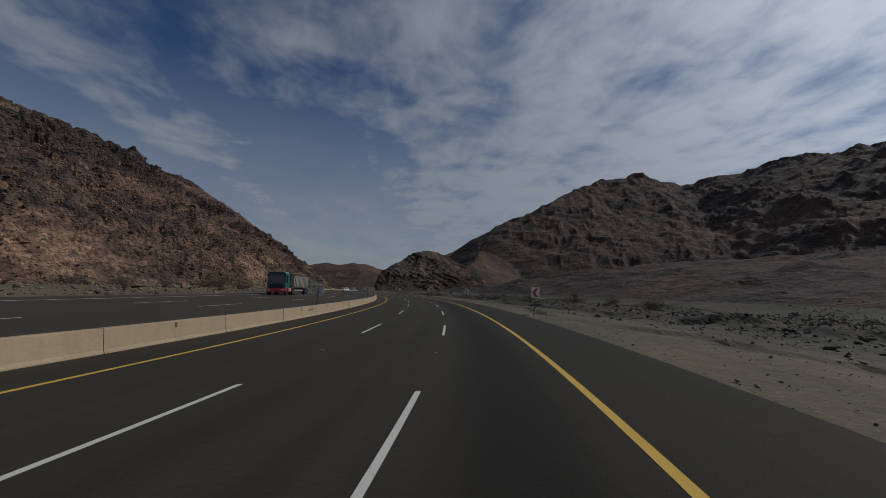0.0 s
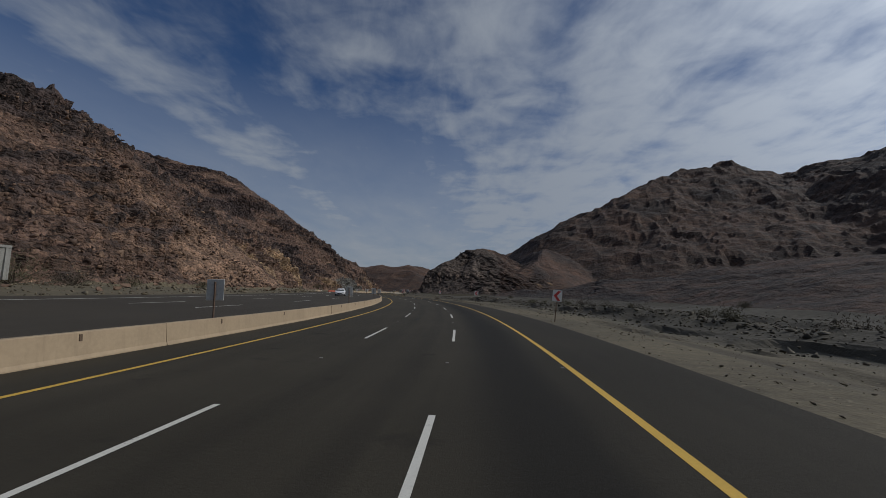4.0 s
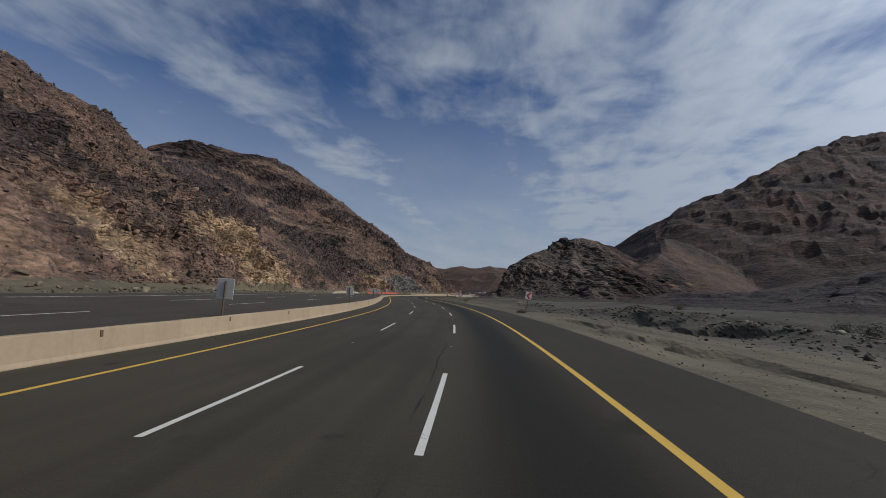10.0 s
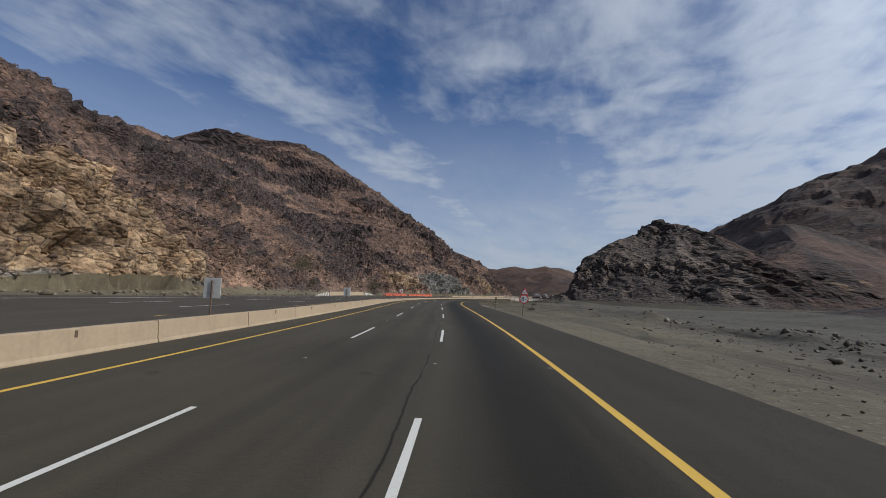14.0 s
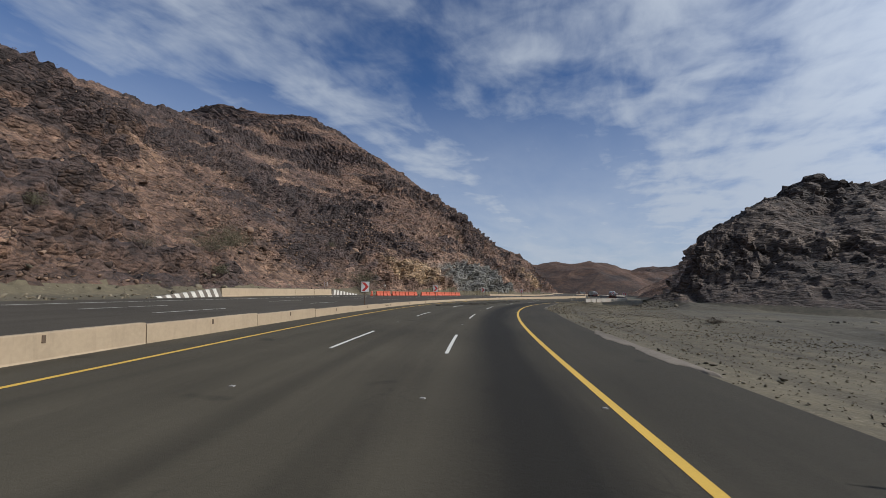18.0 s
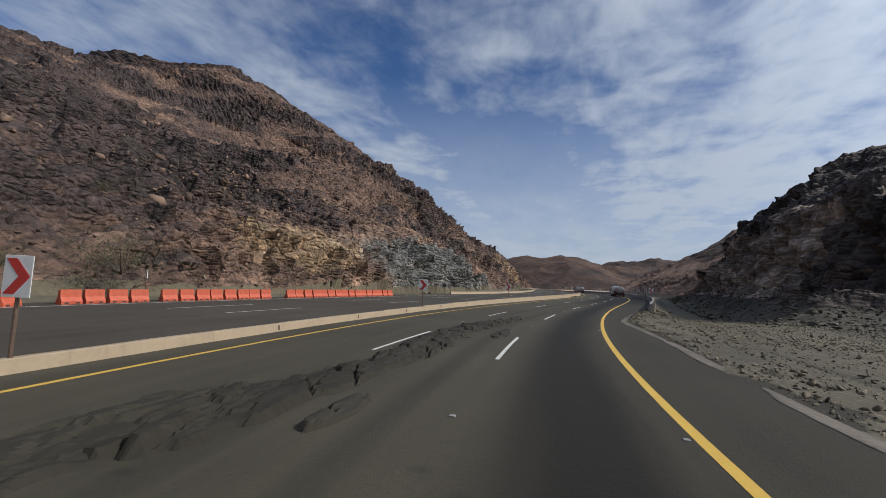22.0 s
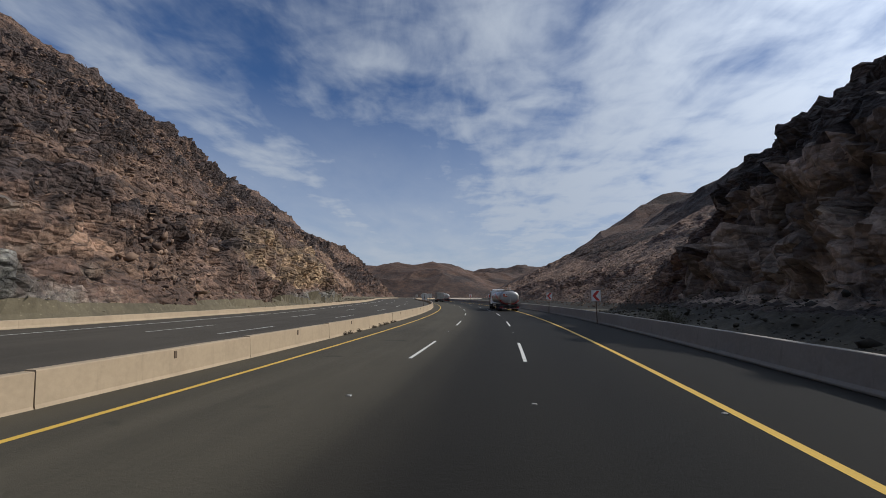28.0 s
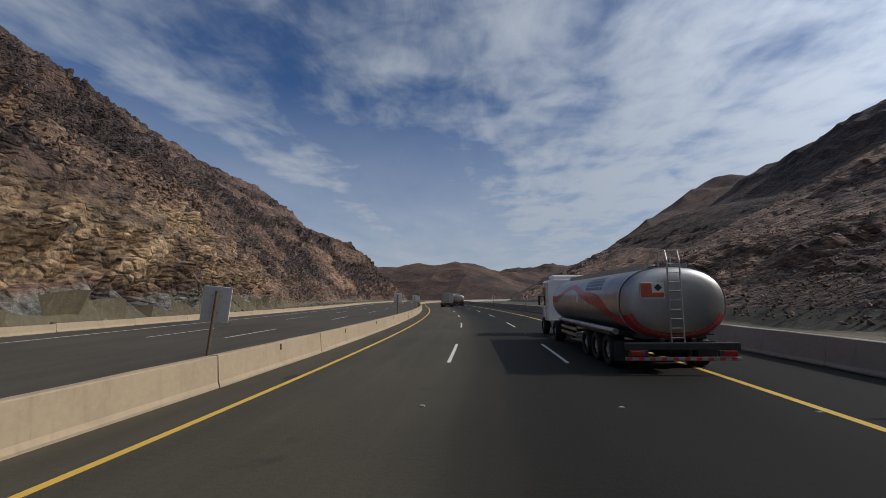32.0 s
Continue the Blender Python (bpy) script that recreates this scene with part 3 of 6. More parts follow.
def right_height(x, y, s, lat):
    z = np.maximum(ridge(x, y, KNOLL, 0.95), ridge(x, y, CUT_RIDGE, 0.54))
    near = np.interp(s, [300, 345, 372, 392, 470, 490, 560, 700], [60, 40, 27, 24.5, 24, 19.5, 19, 26])
    face = np.clip(lat - near, -2, None)
    steep = np.interp(s, [300, 350, 385, 462, 482, 800], [0.9, 1.6, 2.6, 2.4, 0.52, 0.50])
    z = np.minimum(z, np.minimum(face * steep, np.interp(s, [350, 395, 420, 462, 480], [14.5, 12.5, 11.5, 11, 3]) + np.clip(face, 0, None) * np.interp(s, [408, 432, 466, 482], [0.62, 0.86, 0.86, 0.62])))
    toe = lat - np.interp(s, [350, 366, 400, 460], [24, 16.5, 15.5, 16]) - 2.5 * fbm(x / 7, y / 7, 0 * x, 3, 37)
    heap = np.minimum(toe * 0.30, 2.6) * (1 + 0.5 * fbm(x / 3, y / 3, 0 * x, 3, 38)) * ease(s, 352, 372) * (1 - ease(s, 455, 475))
    z = np.maximum(z, np.clip(heap, 0, None))
    back = ridge(x, y, BACK_RIDGE, 0.50)
    for sp in SPURS:
        back = np.maximum(back, ridge(x, y, sp, 0.42))
    rake = np.interp(s, [380, 480, 540, 570, 900, 1050], [0.52, 0.56, 0.56, 0.57, 0.60, 0.70]) + 0.075 * ease(s, 660, 770) * (1 - ease(s, 850, 900)) * (1 - ease(lat, 155, 205))
    back = np.minimum(back, np.clip(lat - 62, -2, None) * rake)
    wob = fbm(x / 140, y / 140, 0 * x, 4, 33) * 16 + fbm(x / 70, y / 70, 0 * x, 4, 35, 0.5, True) * 13
    back = back + (wob * ease(back, 4, 60) + fbm(x / 18, y / 18, 0 * x, 3, 36, 0.55, True) * 4.0 * ease(back, 6, 40)) * ease(lat, 66, 260)
    z = np.maximum(z, back)
    # the dry river bed beside the road, with eroded banks
    wig = fbm(x / 22, y / 22, 0 * x, 3, 14) * 5
    hill = np.clip(lat - 46 - 2 * wig, 0, None)
    apron = np.minimum(hill * 0.13, 16 + hill * 0.03) + 3.2 * np.clip(fbm(x / 30, y / 30, 0 * x, 4, 19, 0.5, True) + 0.15, 0, 1) * ease(hill, 2, 30)
    z = np.maximum(z, apron * np.interp(s, [-100, 230, 310], [1, 1, 0]))
    on = np.interp(s, [205, 240, 285, 340], [1, 0.5, 0.2, 0.0])
    near_cut = lat - 13.6 - 4.0 * fbm(s / 24, 0 * s, 0 * s, 4, 26, 0.6) - 1.0 * fbm(x / 2.4, y / 2.4, 0 * x, 3, 27)
    far_cut = lat - 21.5 - 7.0 * fbm(s / 26, 0 * s + 5, 0 * s, 4, 28, 0.6) - 1.6 * fbm(x / 3.2, y / 3.2, 0 * x, 3, 29)
    depth = np.clip(0.55 + 1.5 * fbm(x / 9, y / 9, 0 * x, 2, 30), 0.1, 1.2)
    bed = -(0.26 * depth * ease(near_cut, -3.5, -0.7) * (1 - ease(near_cut, -0.5, 0.3)) + 0.42 * depth * ease(far_cut, -5.5, -0.9) * (1 - ease(far_cut, -0.6, 0.3)) + 0.6 * ease(lat + 1.6 * wig, 26, 28) - 0.5 * ease(lat - wig, 44, 47)) * on
    bed = bed + 0.45 * fbm(x / 10, y / 10, 0 * x, 4, 9) * ease(lat, 9, 22)
    bed = bed - 1.6 * ease(s, 356, 376) * (1 - ease(s, 428, 455)) * ease(lat, 8.7, 11.5)
    return np.maximum(z, 0) + bed * (1 - ease(z, 0, 4)) + berm(x, y, s, lat) - 0.06


def grid_mesh(name, px, py, pz, mat, attrs=None, smooth=True):
    """A sheet from 2D arrays of places."""
    n, m = px.shape
    me = bpy.data.meshes.new(name)
    idx = np.arange(n * m).reshape(n, m)
    quads = np.stack([idx[:-1, :-1], idx[1:, :-1], idx[1:, 1:], idx[:-1, 1:]], -1).reshape(-1, 4)
    me.vertices.add(n * m)
    me.vertices.foreach_set("co", np.stack([px, py, pz], -1).astype(np.float32).ravel())
    me.loops.add(quads.size)
    me.loops.foreach_set("vertex_index", quads.astype(np.int32).ravel())
    me.polygons.add(len(quads))
    me.polygons.foreach_set("loop_start", np.arange(0, quads.size, 4, dtype=np.int32))
    me.polygons.foreach_set("loop_total", np.full(len(quads), 4, dtype=np.int32))
    me.polygons.foreach_set("use_smooth", np.full(len(quads), smooth))
    me.update(calc_edges=True)
    for k, a in (attrs or {}).items():
        at = me.attributes.new(k, "FLOAT", "POINT")
        at.data.foreach_set("value", np.ascontiguousarray(a, dtype=np.float32).ravel())
    me.materials.append(mat)
    return me


def normals(px, py, pz):
    P = np.stack([px, py, pz], -1)
    du, dv = np.gradient(P, axis=0), np.gradient(P, axis=1)
    n = np.cross(du, dv)
    n /= np.linalg.norm(n, axis=-1, keepdims=True) + 1e-9
    return n * np.sign(n[..., 2:3] + 1e-9)


def roughen(px, py, pz, strength, seed, cut=0.0, bedded=1.0, aspect=1.0):
    """Breaks a smooth slope into crags, bedded ledges, jointed blocks and rubble; cut faces are all bare blocks."""
    n = normals(px, py, pz)
    bed = aspect * pz + 1.7 * fbm(px / 15, py / 15, pz / 15, 3, seed + 11) + 0.07 * px - 0.04 * py
    out = np.clip(ease(fbm(px / 36, py / 36, bed / 15, 4, seed + 50, 0.55), -0.12, 0.14), cut, 1)
    crag = fbm(px / 17, py / 17, bed / 9, 4, seed, 0.55, True)
    v1, g1, i1 = cells(px / 6.4, py / 6.4, bed / 2.6, seed + 20)
    v2, g2, i2 = cells(px / 2.3, py / 2.3, bed / 0.95, seed + 30)
    v3, g3, i3 = cells(px / 3.8, py / 3.8, bed / 1.7, seed + 70)
    step = bed / 3.3 + 0.5 * i1 + 0.3 * fbm(px / 5, py / 5, bed / 5, 2, seed + 13)
    f = step - np.floor(step)
    ledge = ease(f, 0.0, 0.72) - ease(f, 0.84, 1.0)
    big = v1 * (1.15 + 0.6 * cut) - 1.0 * (1 - ease(g1, 0, 0.14)) + cut * (v3 * 1.0 - 0.8 * (1 - ease(g3, 0, 0.16)))
    small = v2 * 0.62 - 0.55 * (1 - ease(g2, 0, 0.18)) + v3 * 0.5 * (1 - cut)
    d = (crag * (2.6 - 1.4 * cut) + big * (0.30 + 0.95 * out) + small * (0.40 + 0.75 * out) + bedded * (ledge - 0.4) * (0.55 + 1.35 * out) * (1 - 0.8 * cut) + 1.1 * (out - 0.5)) * strength
    tone = 0.26 * i1 * (0.4 + 0.6 * out) + 0.30 * i3 + 0.44 * i2 + 0.08 * (1 - out)
    return px + n[..., 0] * d, py + n[..., 1] * d, pz + n[..., 2] * d * 0.9, n, crag * 3, out, tone, ledge


# left mountain
_s = np.arange(-70, 770, 0.55)
_l = np.concatenate([np.arange(27.4, 90, 0.5), np.arange(90, 150, 0.8), np.arange(150, 240, 1.3), np.arange(240, 320, 4.0)])
gs, gl = np.meshgrid(_s, -_l, indexing="ij")
gx, gy = on_road(gs, gl)
gz = left_height(gx, gy, gs, gl)
steep = ease(gz, 0.25, 3.0)
cutness = (np.exp(-((gs - 248) / 20) ** 2) + 0.55 * np.exp(-((gs - 204) / 9) ** 2)) * (1 - ease(gz, 12, 18)) * ease(gz, 0.8, 2.5)
cut_y = np.exp(-((gs - 364) / 9) ** 2) * (1 - ease(gz, 7, 11)) * ease(gz, 1.5, 4)
cut_m = np.exp(-((gs - 412) / 20) ** 2) * ease(gz, 9, 12) * (1 - ease(gz, 13, 18)) * 0.42
cut_o = np.exp(-((gs - 508) / 48) ** 2) * (1 - ease(gz, 11, 19)) * ease(gz, 2, 4)
cut_g = np.exp(-((gs - 404) / 27) ** 2) * (1 - ease(gz, 8, 13)) * ease(gz, 0.1, 0.5)
low_g = np.exp(-((gs - 250) / 22) ** 2) * (1 - ease(gz, 2.5, 4.5)) * ease(gz, 0.5, 1.5)
low_o = np.exp(-((gs - 505) / 40) ** 2) * (1 - ease(gz, 1.5, 4)) * ease(gz, 0.4, 1.0)
ochre = np.clip(cutness * 1.2 + cut_y * 1.2 + cut_m + cut_o * 0.85 * (0.75 + 0.9 * fbm(gx / 9, gy / 9, gz / 7, 3, 43)), 0, 1)
greyc = np.clip(cut_g * 1.35 + low_g * 0.9 + low_o * 0.9, 0, 1)
LEFT_CUT = np.clip(ochre + greyc, 0, 1)
qx, qy, qz, nn, crag, out, tone, ledge = roughen(gx, gy, gz, steep * (0.7 + 0.3 * ease(gz, 6, 30)) * (1 - 0.40 * ease(-gl - foot(gs), 60, 120)) * np.interp(gs, [110, 225, 280, 320], [0.58, 1, 1, 1.12]), 40, 0.9 * LEFT_CUT)
qz = qz + 0.10 * fbm(gx / 3, gy / 3, 0 * gx, 3, 3) * ease(-gl, 27.6, 30) + opp_level(gs, gl) * (1 - ease(-gl, 34, 64)) - 0.05
open_slope = (1 - ease(gs, 150, 225)) * (1 - ease(gz + 9 * fbm(gx / 14, gy / 14, 0 * gx, 3, 73), 24, 34))
scree = np.clip(0.22 * open_slope + 0.55 * (fbm(gx / 30, gy / 30, gz / 30, 3, 71) + 0.15) * 2 + 0.5 * (1 - ease(gz, 8, 28)) - 0.15, 0, 1) * (1 - 0.7 * out)
varnish = np.clip(0.50 * out * ease(gz, 3, 14) + 0.60 * (ledge - 0.40) * (0.45 + 0.55 * out) + 0.06 * crag + 0.6 * fbm(gx / 20, gy / 20, gz / 9, 3, 91) + 0.02 - 0.28 * open_slope + 0.12 * ease(gs, 280, 320) * (1 - ease(gs, 420, 460)), 0, 1)
LEFT = (qx, qy, qz, gs, gl, gz)
left_me = grid_mesh("mountain_left", qx, qy, qz, ROCK, dict(ochre=ochre, grey=greyc, scree=scree, varnish=varnish * (1 - 0.7 * LEFT_CUT), tone=tone), smooth=False)
left_me.materials.append(GRAVEL)
verge = (gz < 0.9 + 0.5 * fbm(gx / 6, gy / 6, 0 * gx, 3, 201)) & (np.clip(-gl - 28, 0, 40) * 0.05 + 0.7 > gz)
verge = verge | (gz - np.clip(-gl - 28, 0, 40) * np.interp(gs, [150, 240], [0.05, 0.02]) < 0.25)
left_me.polygons.foreach_set("material_index", verge[:-1, :-1].astype(np.int32).ravel())
tagged(new("mountain_left", left_me), "rugged red-brown rock mountain with ochre and grey road cuts", "mountain", kind="structure")

# land to the right: shoulder, dry river bed, knoll and the cut cliff
_s = np.concatenate([np.arange(-70, 340, 1.0), np.arange(340, 500, 0.5), np.arange(500, 770, 1.0)])
_l = np.concatenate([np.arange(7.3, 40, 0.3), np.arange(40, 70, 0.7), np.arange(70, 138, 1.8)])
gs, gl = np.meshgrid(_s, _l, indexing="ij")
gx, gy = on_road(gs, gl)
gz = right_height(gx, gy, gs, gl)
steep = ease(gz, 0.8, 5)
face = ease(gs, 365, 385) * (1 - ease(gs, 466, 480)) * ease(gz, 0.8, 3) * (1 - ease(gz, 12, 18))
qx, qy, qz, nn, crag, out, tone, ledge = roughen(gx, gy, gz, steep * 0.8 * (1 - 0.8 * ease(gl, 80, 125)) * np.interp(gs, [468, 492], [1, 0.38]) * (1 - 0.72 * ease(gl, 40, 50) * (1 - ease(gs, 300, 335))), 60, 0.9 * face, 0.35, 0.45)
# upright joints in the cut cliff
vj, gj, ij = cells(gx / 3.4, gy / 3.4, gz / 9.0, 160)
push = face * (vj * 1.0 - 0.9 * (1 - ease(gj, 0, 0.16)))
qx, qy = qx + nn[..., 0] * push, qy + nn[..., 1] * push
qz = qz - 3.0 * ease(gl, 116, 137)
bank = berm(gx, gy, gs, gl)
wadi = np.clip(ease(gl, 13, 19) * np.interp(gs, [220, 260], [1, 0.75]) * (0.72 + 0.7 * fbm(gx / 14, gy / 14, 0 * gx, 4, 77)) + np.interp(gs, [330, 385], [0, 0.7]) * ease(gl, 17, 23) + 0.8 * ease(gl, 28, 40) * (1 - ease(gs, 280, 330)), 0, 1)
rut = np.clip(fbm(gs / 26, gl / 1.1, 0 * gs, 4, 191, 0.65), 0, 1) * ease(gl, 8.2, 10.5) * (1 - ease(gl, 34, 44))
qz = qz - 0.10 * rut
mat_split = ease(gz, 0.6, 1.6)
RIGHT = (qx, qy, qz, gs, gl, gz)
streaks = np.clip(0.5 + 1.6 * fbm(gx / 5, gy / 5, gz / 12, 3, 171), 0, 1)
# past 465 m more scree and less varnish paint in the hillside's missing sunlight
right_me = grid_mesh("land_right", qx, qy, qz, GRAVEL, dict(
    ochre=np.clip(face * 0.42 * streaks, 0, 1), grey=np.clip(face * 0.35 * (1 - streaks), 0, 1),
    scree=np.interp(gs, [325, 345], [0.08, 1]) * np.clip(np.interp(gs, [465, 485], [0.3, 0.75]) + fbm(gx / 25, gy / 25, gz / 25, 3, 72), 0, 1) * (1 - 0.5 * out), varnish=np.clip(0.7 * out + crag * 0.12, 0, 1) * np.interp(gs, [450, 485], [0.6, 0.25]) * (1 - face) + 0.18 * ease(gl, 40, 60) * (1 - ease(gs, 300, 335)), wadi=wadi, rut=rut, tone=tone), smooth=False)
right_me.materials.append(ROCK_DARK)
right_me.materials.append(ROCK)
right_me.materials.append(ROCK_FAR_SHADED)
right_me.materials.append(ROCK_CLIFF_LIT)
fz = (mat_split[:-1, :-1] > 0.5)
# kind 3, foothills and upper slopes: the far rock with shade in its colour
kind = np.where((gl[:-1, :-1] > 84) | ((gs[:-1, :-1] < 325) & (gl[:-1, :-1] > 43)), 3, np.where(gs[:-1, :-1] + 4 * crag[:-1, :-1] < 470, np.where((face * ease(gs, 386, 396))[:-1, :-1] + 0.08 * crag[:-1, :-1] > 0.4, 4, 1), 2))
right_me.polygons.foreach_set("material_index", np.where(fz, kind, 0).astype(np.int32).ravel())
tagged(new("land_right", right_me), "grey gravel plain and dark rock cliff beside the road", "ground", kind="structure")

# mountains behind, on both sides
_x = np.concatenate([np.arange(-320, 420, 3.6), np.arange(420, 960, 6.0)])
_y = np.arange(-260, 1240, 4.2)
gx, gy = np.meshgrid(_x, _y, indexing="ij")
gs, gl = to_road(gx, gy)
gz = right_height(gx, gy, gs, gl)
gz = gz + ease(gz, 5, 25) * (fbm(gx / 42, gy / 42, gz / 30, 4, 180, 0.6, True) * 3.0)
high = 0.13 * ease(gz, 6, 40) * ease(gl, 120, 170)
bx, by, bz, nn, crag, out, tone, ledge = roughen(gx / 3.0, gy / 3.0, gz / 3.0, high, 140)
gx, gy, gz = 3.0 * bx, 3.0 * by, 3.0 * bz
gz = gz - (3.5 * ease(136 - gl, 0, 20) + 14 * ease(112 - gl, 0, 12)) * ease(gs, -66, -40) * (1 - ease(gs, 742, 766))
rise = fbm(gx / 60, gy / 60, gz / 40, 3, 81)
# the gy term of varnish deepens the painted shade at the near end
me = grid_mesh("mountain_right", gx, gy, gz, ROCK_FAR_SHADED, dict(ochre=0 * gx, grey=0 * gx, scree=np.clip(0.25 + fbm(gx / 90, gy / 90, 0 * gx, 3, 80), 0, 1), varnish=np.clip(-0.02 + 0.9 * rise + 0.25 * ease(gz, 60, 180) + 0.30 * out - 0.1 + 0.14 * (1 - ease(gy, 320, 480)), 0, 1), tone=0.25 + 0.5 * tone + 0.3 * fbm(gx / 14, gy / 14, gz / 9, 3, 83)), smooth=False)
tagged(new("mountain_right", me), "high brown mountain range with shade put into its rock colour", "mountain", kind="structure")

_x = np.arange(-1500, 700, 11.0)
_y = np.arange(760, 2300, 11.0)
gx, gy = np.meshgrid(_x, _y, indexing="ij")
gz = np.maximum(ridge(gx, gy, FAR_RIDGE, 0.40), ridge(gx, gy, FAR_BACK, 0.38))
gz = gz + (fbm(gx / 160, gy / 160, 0 * gx, 4, 53) * 10 + fbm(gx / 60, gy / 60, 0 * gx, 4, 55, 0.5, True) * 9) * ease(gz, 0, 40)
gz = np.where(gz < -2, -4, gz)
me = grid_mesh("mountain_far", gx, gy, gz, ROCK_FAR_SHADED, dict(ochre=0 * gx, grey=0 * gx, scree=np.clip(0.5 + fbm(gx / 90, gy / 90, 0 * gx, 3, 84), 0, 1), varnish=np.clip(0.1 + fbm(gx / 60, gy / 60, gz / 40, 3, 85), 0, 1), tone=0.5 + 0.4 * fbm(gx / 20, gy / 20, gz / 9, 3, 86)), smooth=False)
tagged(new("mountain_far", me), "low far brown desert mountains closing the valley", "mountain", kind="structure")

_x, _y = np.meshgrid(np.linspace(-6000, 6000, 61), np.linspace(-6000, 6000, 61), indexing="ij")
me = grid_mesh("ground", _x, _y, 0 * _x - 3.2, GRAVEL, dict(wadi=0 * _x, rut=0 * _x))
tagged(new("ground", me), "bare gravelly desert ground reaching to the horizon", "ground", kind="structure")


# ---- carriageways and lines ----
def strip(name, s0, s1, l0, l1, z, mat, step=2.0, cross=2, uv=True):
    """A ribbon along the road. z: a number or a function of s."""
    ss = np.linspace(s0, s1, max(2, int(round((s1 - s0) / step)) + 1))
    gs, gl = np.meshgrid(ss, np.linspace(l0, l1, cross), indexing="ij")
    x, y = on_road(gs, gl)
    zz = z(gs, gl) if callable(z) else 0 * gs + z
    me = grid_mesh(name, x, y, zz, mat)
    if uv:
        lay = me.uv_layers.new(name="road")
        li = np.zeros(len(me.loops), dtype=np.int32)
        me.loops.foreach_get("vertex_index", li)
        lay.data.foreach_set("uv", np.stack([gl.ravel()[li], gs.ravel()[li]], -1).astype(np.float32).ravel())
    return me


LANE = 4.1
road = tagged(new("road", strip("road", -95, 890, -10.9, 7.75, 0.0, ASPHALT, 2.0, 12)), "worn dark asphalt carriageway with three lanes", "road", kind="structure")
road_opposite = tagged(new("road_opposite", strip("road_opposite", -95, 890, -27.6, -10.55, lambda s, l: opp_level(s, l), ASPHALT_FAR, 2.0, 8)),
                       "grey asphalt carriageway for oncoming traffic", "road", kind="structure")


def line(name, s0, s1, lat, width, z, mat, parent, label=""):
    ob = new(name, strip(name, s0, s1, lat - width / 2, lat + width / 2, z, mat, 1.0 if s1 - s0 < 20 else 2.0))
    ob.parent = parent
    return tagged(ob, label)


line("edge_line", -95, 890, -2 * LANE, 0.17, 0.005, YELLOW_LINE, road, "solid yellow edge line")
line("edge_line", -95, 890, LANE - 0.30, 0.20, 0.005, YELLOW_LINE, road, "solid yellow edge line")
line("edge_line", -95, 268, -12.5, 0.15, lambda s, l: opp_level(s, l) + 0.005, YELLOW_LINE, road_opposite, "solid yellow edge line")
line("edge_line", -95, 890, -24.6, 0.16, lambda s, l: opp_level(s, l) + 0.005, WHITE_LINE, road_opposite, "solid pale edge line")
PITCH, DASH, PHASE = 18.1, 6.1, 3.9
for lat in (0.0, -LANE):
    for i in range(-4, 45):
        s = PHASE + PITCH * i
        line("lane_dash", s, s + DASH, lat, 0.13, 0.005, WHITE_LINE, road)
for lat in (-15.9, -20.1):
    for i in range(-4, 45):
        s = PHASE + 6 + PITCH * i
        line("lane_dash", s, s + DASH, lat, 0.13, lambda s, l: opp_level(s, l) + 0.005, WHITE_LINE, road_opposite)


# ---- building kit ----
def part(name, bm, mat, parent=None, label="", smooth=False):
    """Links a bmesh as one mesh object under a thing or a part."""
    me = bpy.data.meshes.new(name)
    bmesh.ops.recalc_face_normals(bm, faces=bm.faces[:])
    bm.to_mesh(me)
    bm.free()
    for m in (mat if isinstance(mat, (list, tuple)) else [mat]):
        me.materials.append(m)
    if smooth:
        me.polygons.foreach_set("use_smooth", [True] * len(me.polygons))
        me.set_sharp_from_angle(angle=radians(38))
    ob = new(name, me)
    ob.parent = parent
    return tagged(ob, label)


def thing(name, label, category, group="", kind=""):
    return tagged(new(name), label, category, group, kind)


def block(x0, x1, y0, y1, z0, z1, bevel=0.0, bm=None, seg=2):
    bm = bm or bmesh.new()
    r = bmesh.ops.create_cube(bm, size=1.0, matrix=Matrix.Translation(((x0 + x1) / 2, (y0 + y1) / 2, (z0 + z1) / 2)) @ Matrix.Diagonal((x1 - x0, y1 - y0, z1 - z0, 1)))
    if bevel:
        es = {e for v in r["verts"] for e in v.link_edges}
        bmesh.ops.bevel(bm, geom=list(es), offset=bevel, segments=seg, affect="EDGES", profile=0.6)
    return bm


def rod(p, q, r, seg=10, bm=None, r2=None):
    bm = bm or bmesh.new()
    p, q = Vector(p), Vector(q)
    d = q - p
    m = Matrix.Translation((p + q) / 2) @ d.to_track_quat("Z", "Y").to_matrix().to_4x4()
    bmesh.ops.create_cone(bm, cap_ends=True, segments=seg, radius1=r, radius2=r if r2 is None else r2, depth=d.length, matrix=m)
    return bm


def slab(outline, y0, y1, bm=None):
    """An x-z outline (counter-clockwise) given thickness from y0 to y1."""
    bm = bm or bmesh.new()
    a = [bm.verts.new((x, y0, z)) for x, z in outline]
    b = [bm.verts.new((x, y1, z)) for x, z in outline]
    bm.faces.new(a)
    bm.faces.new(b[::-1])
    for i in range(len(a)):
        j = (i + 1) % len(a)
        bm.faces.new((a[j], a[i], b[i], b[j]))
    return bm


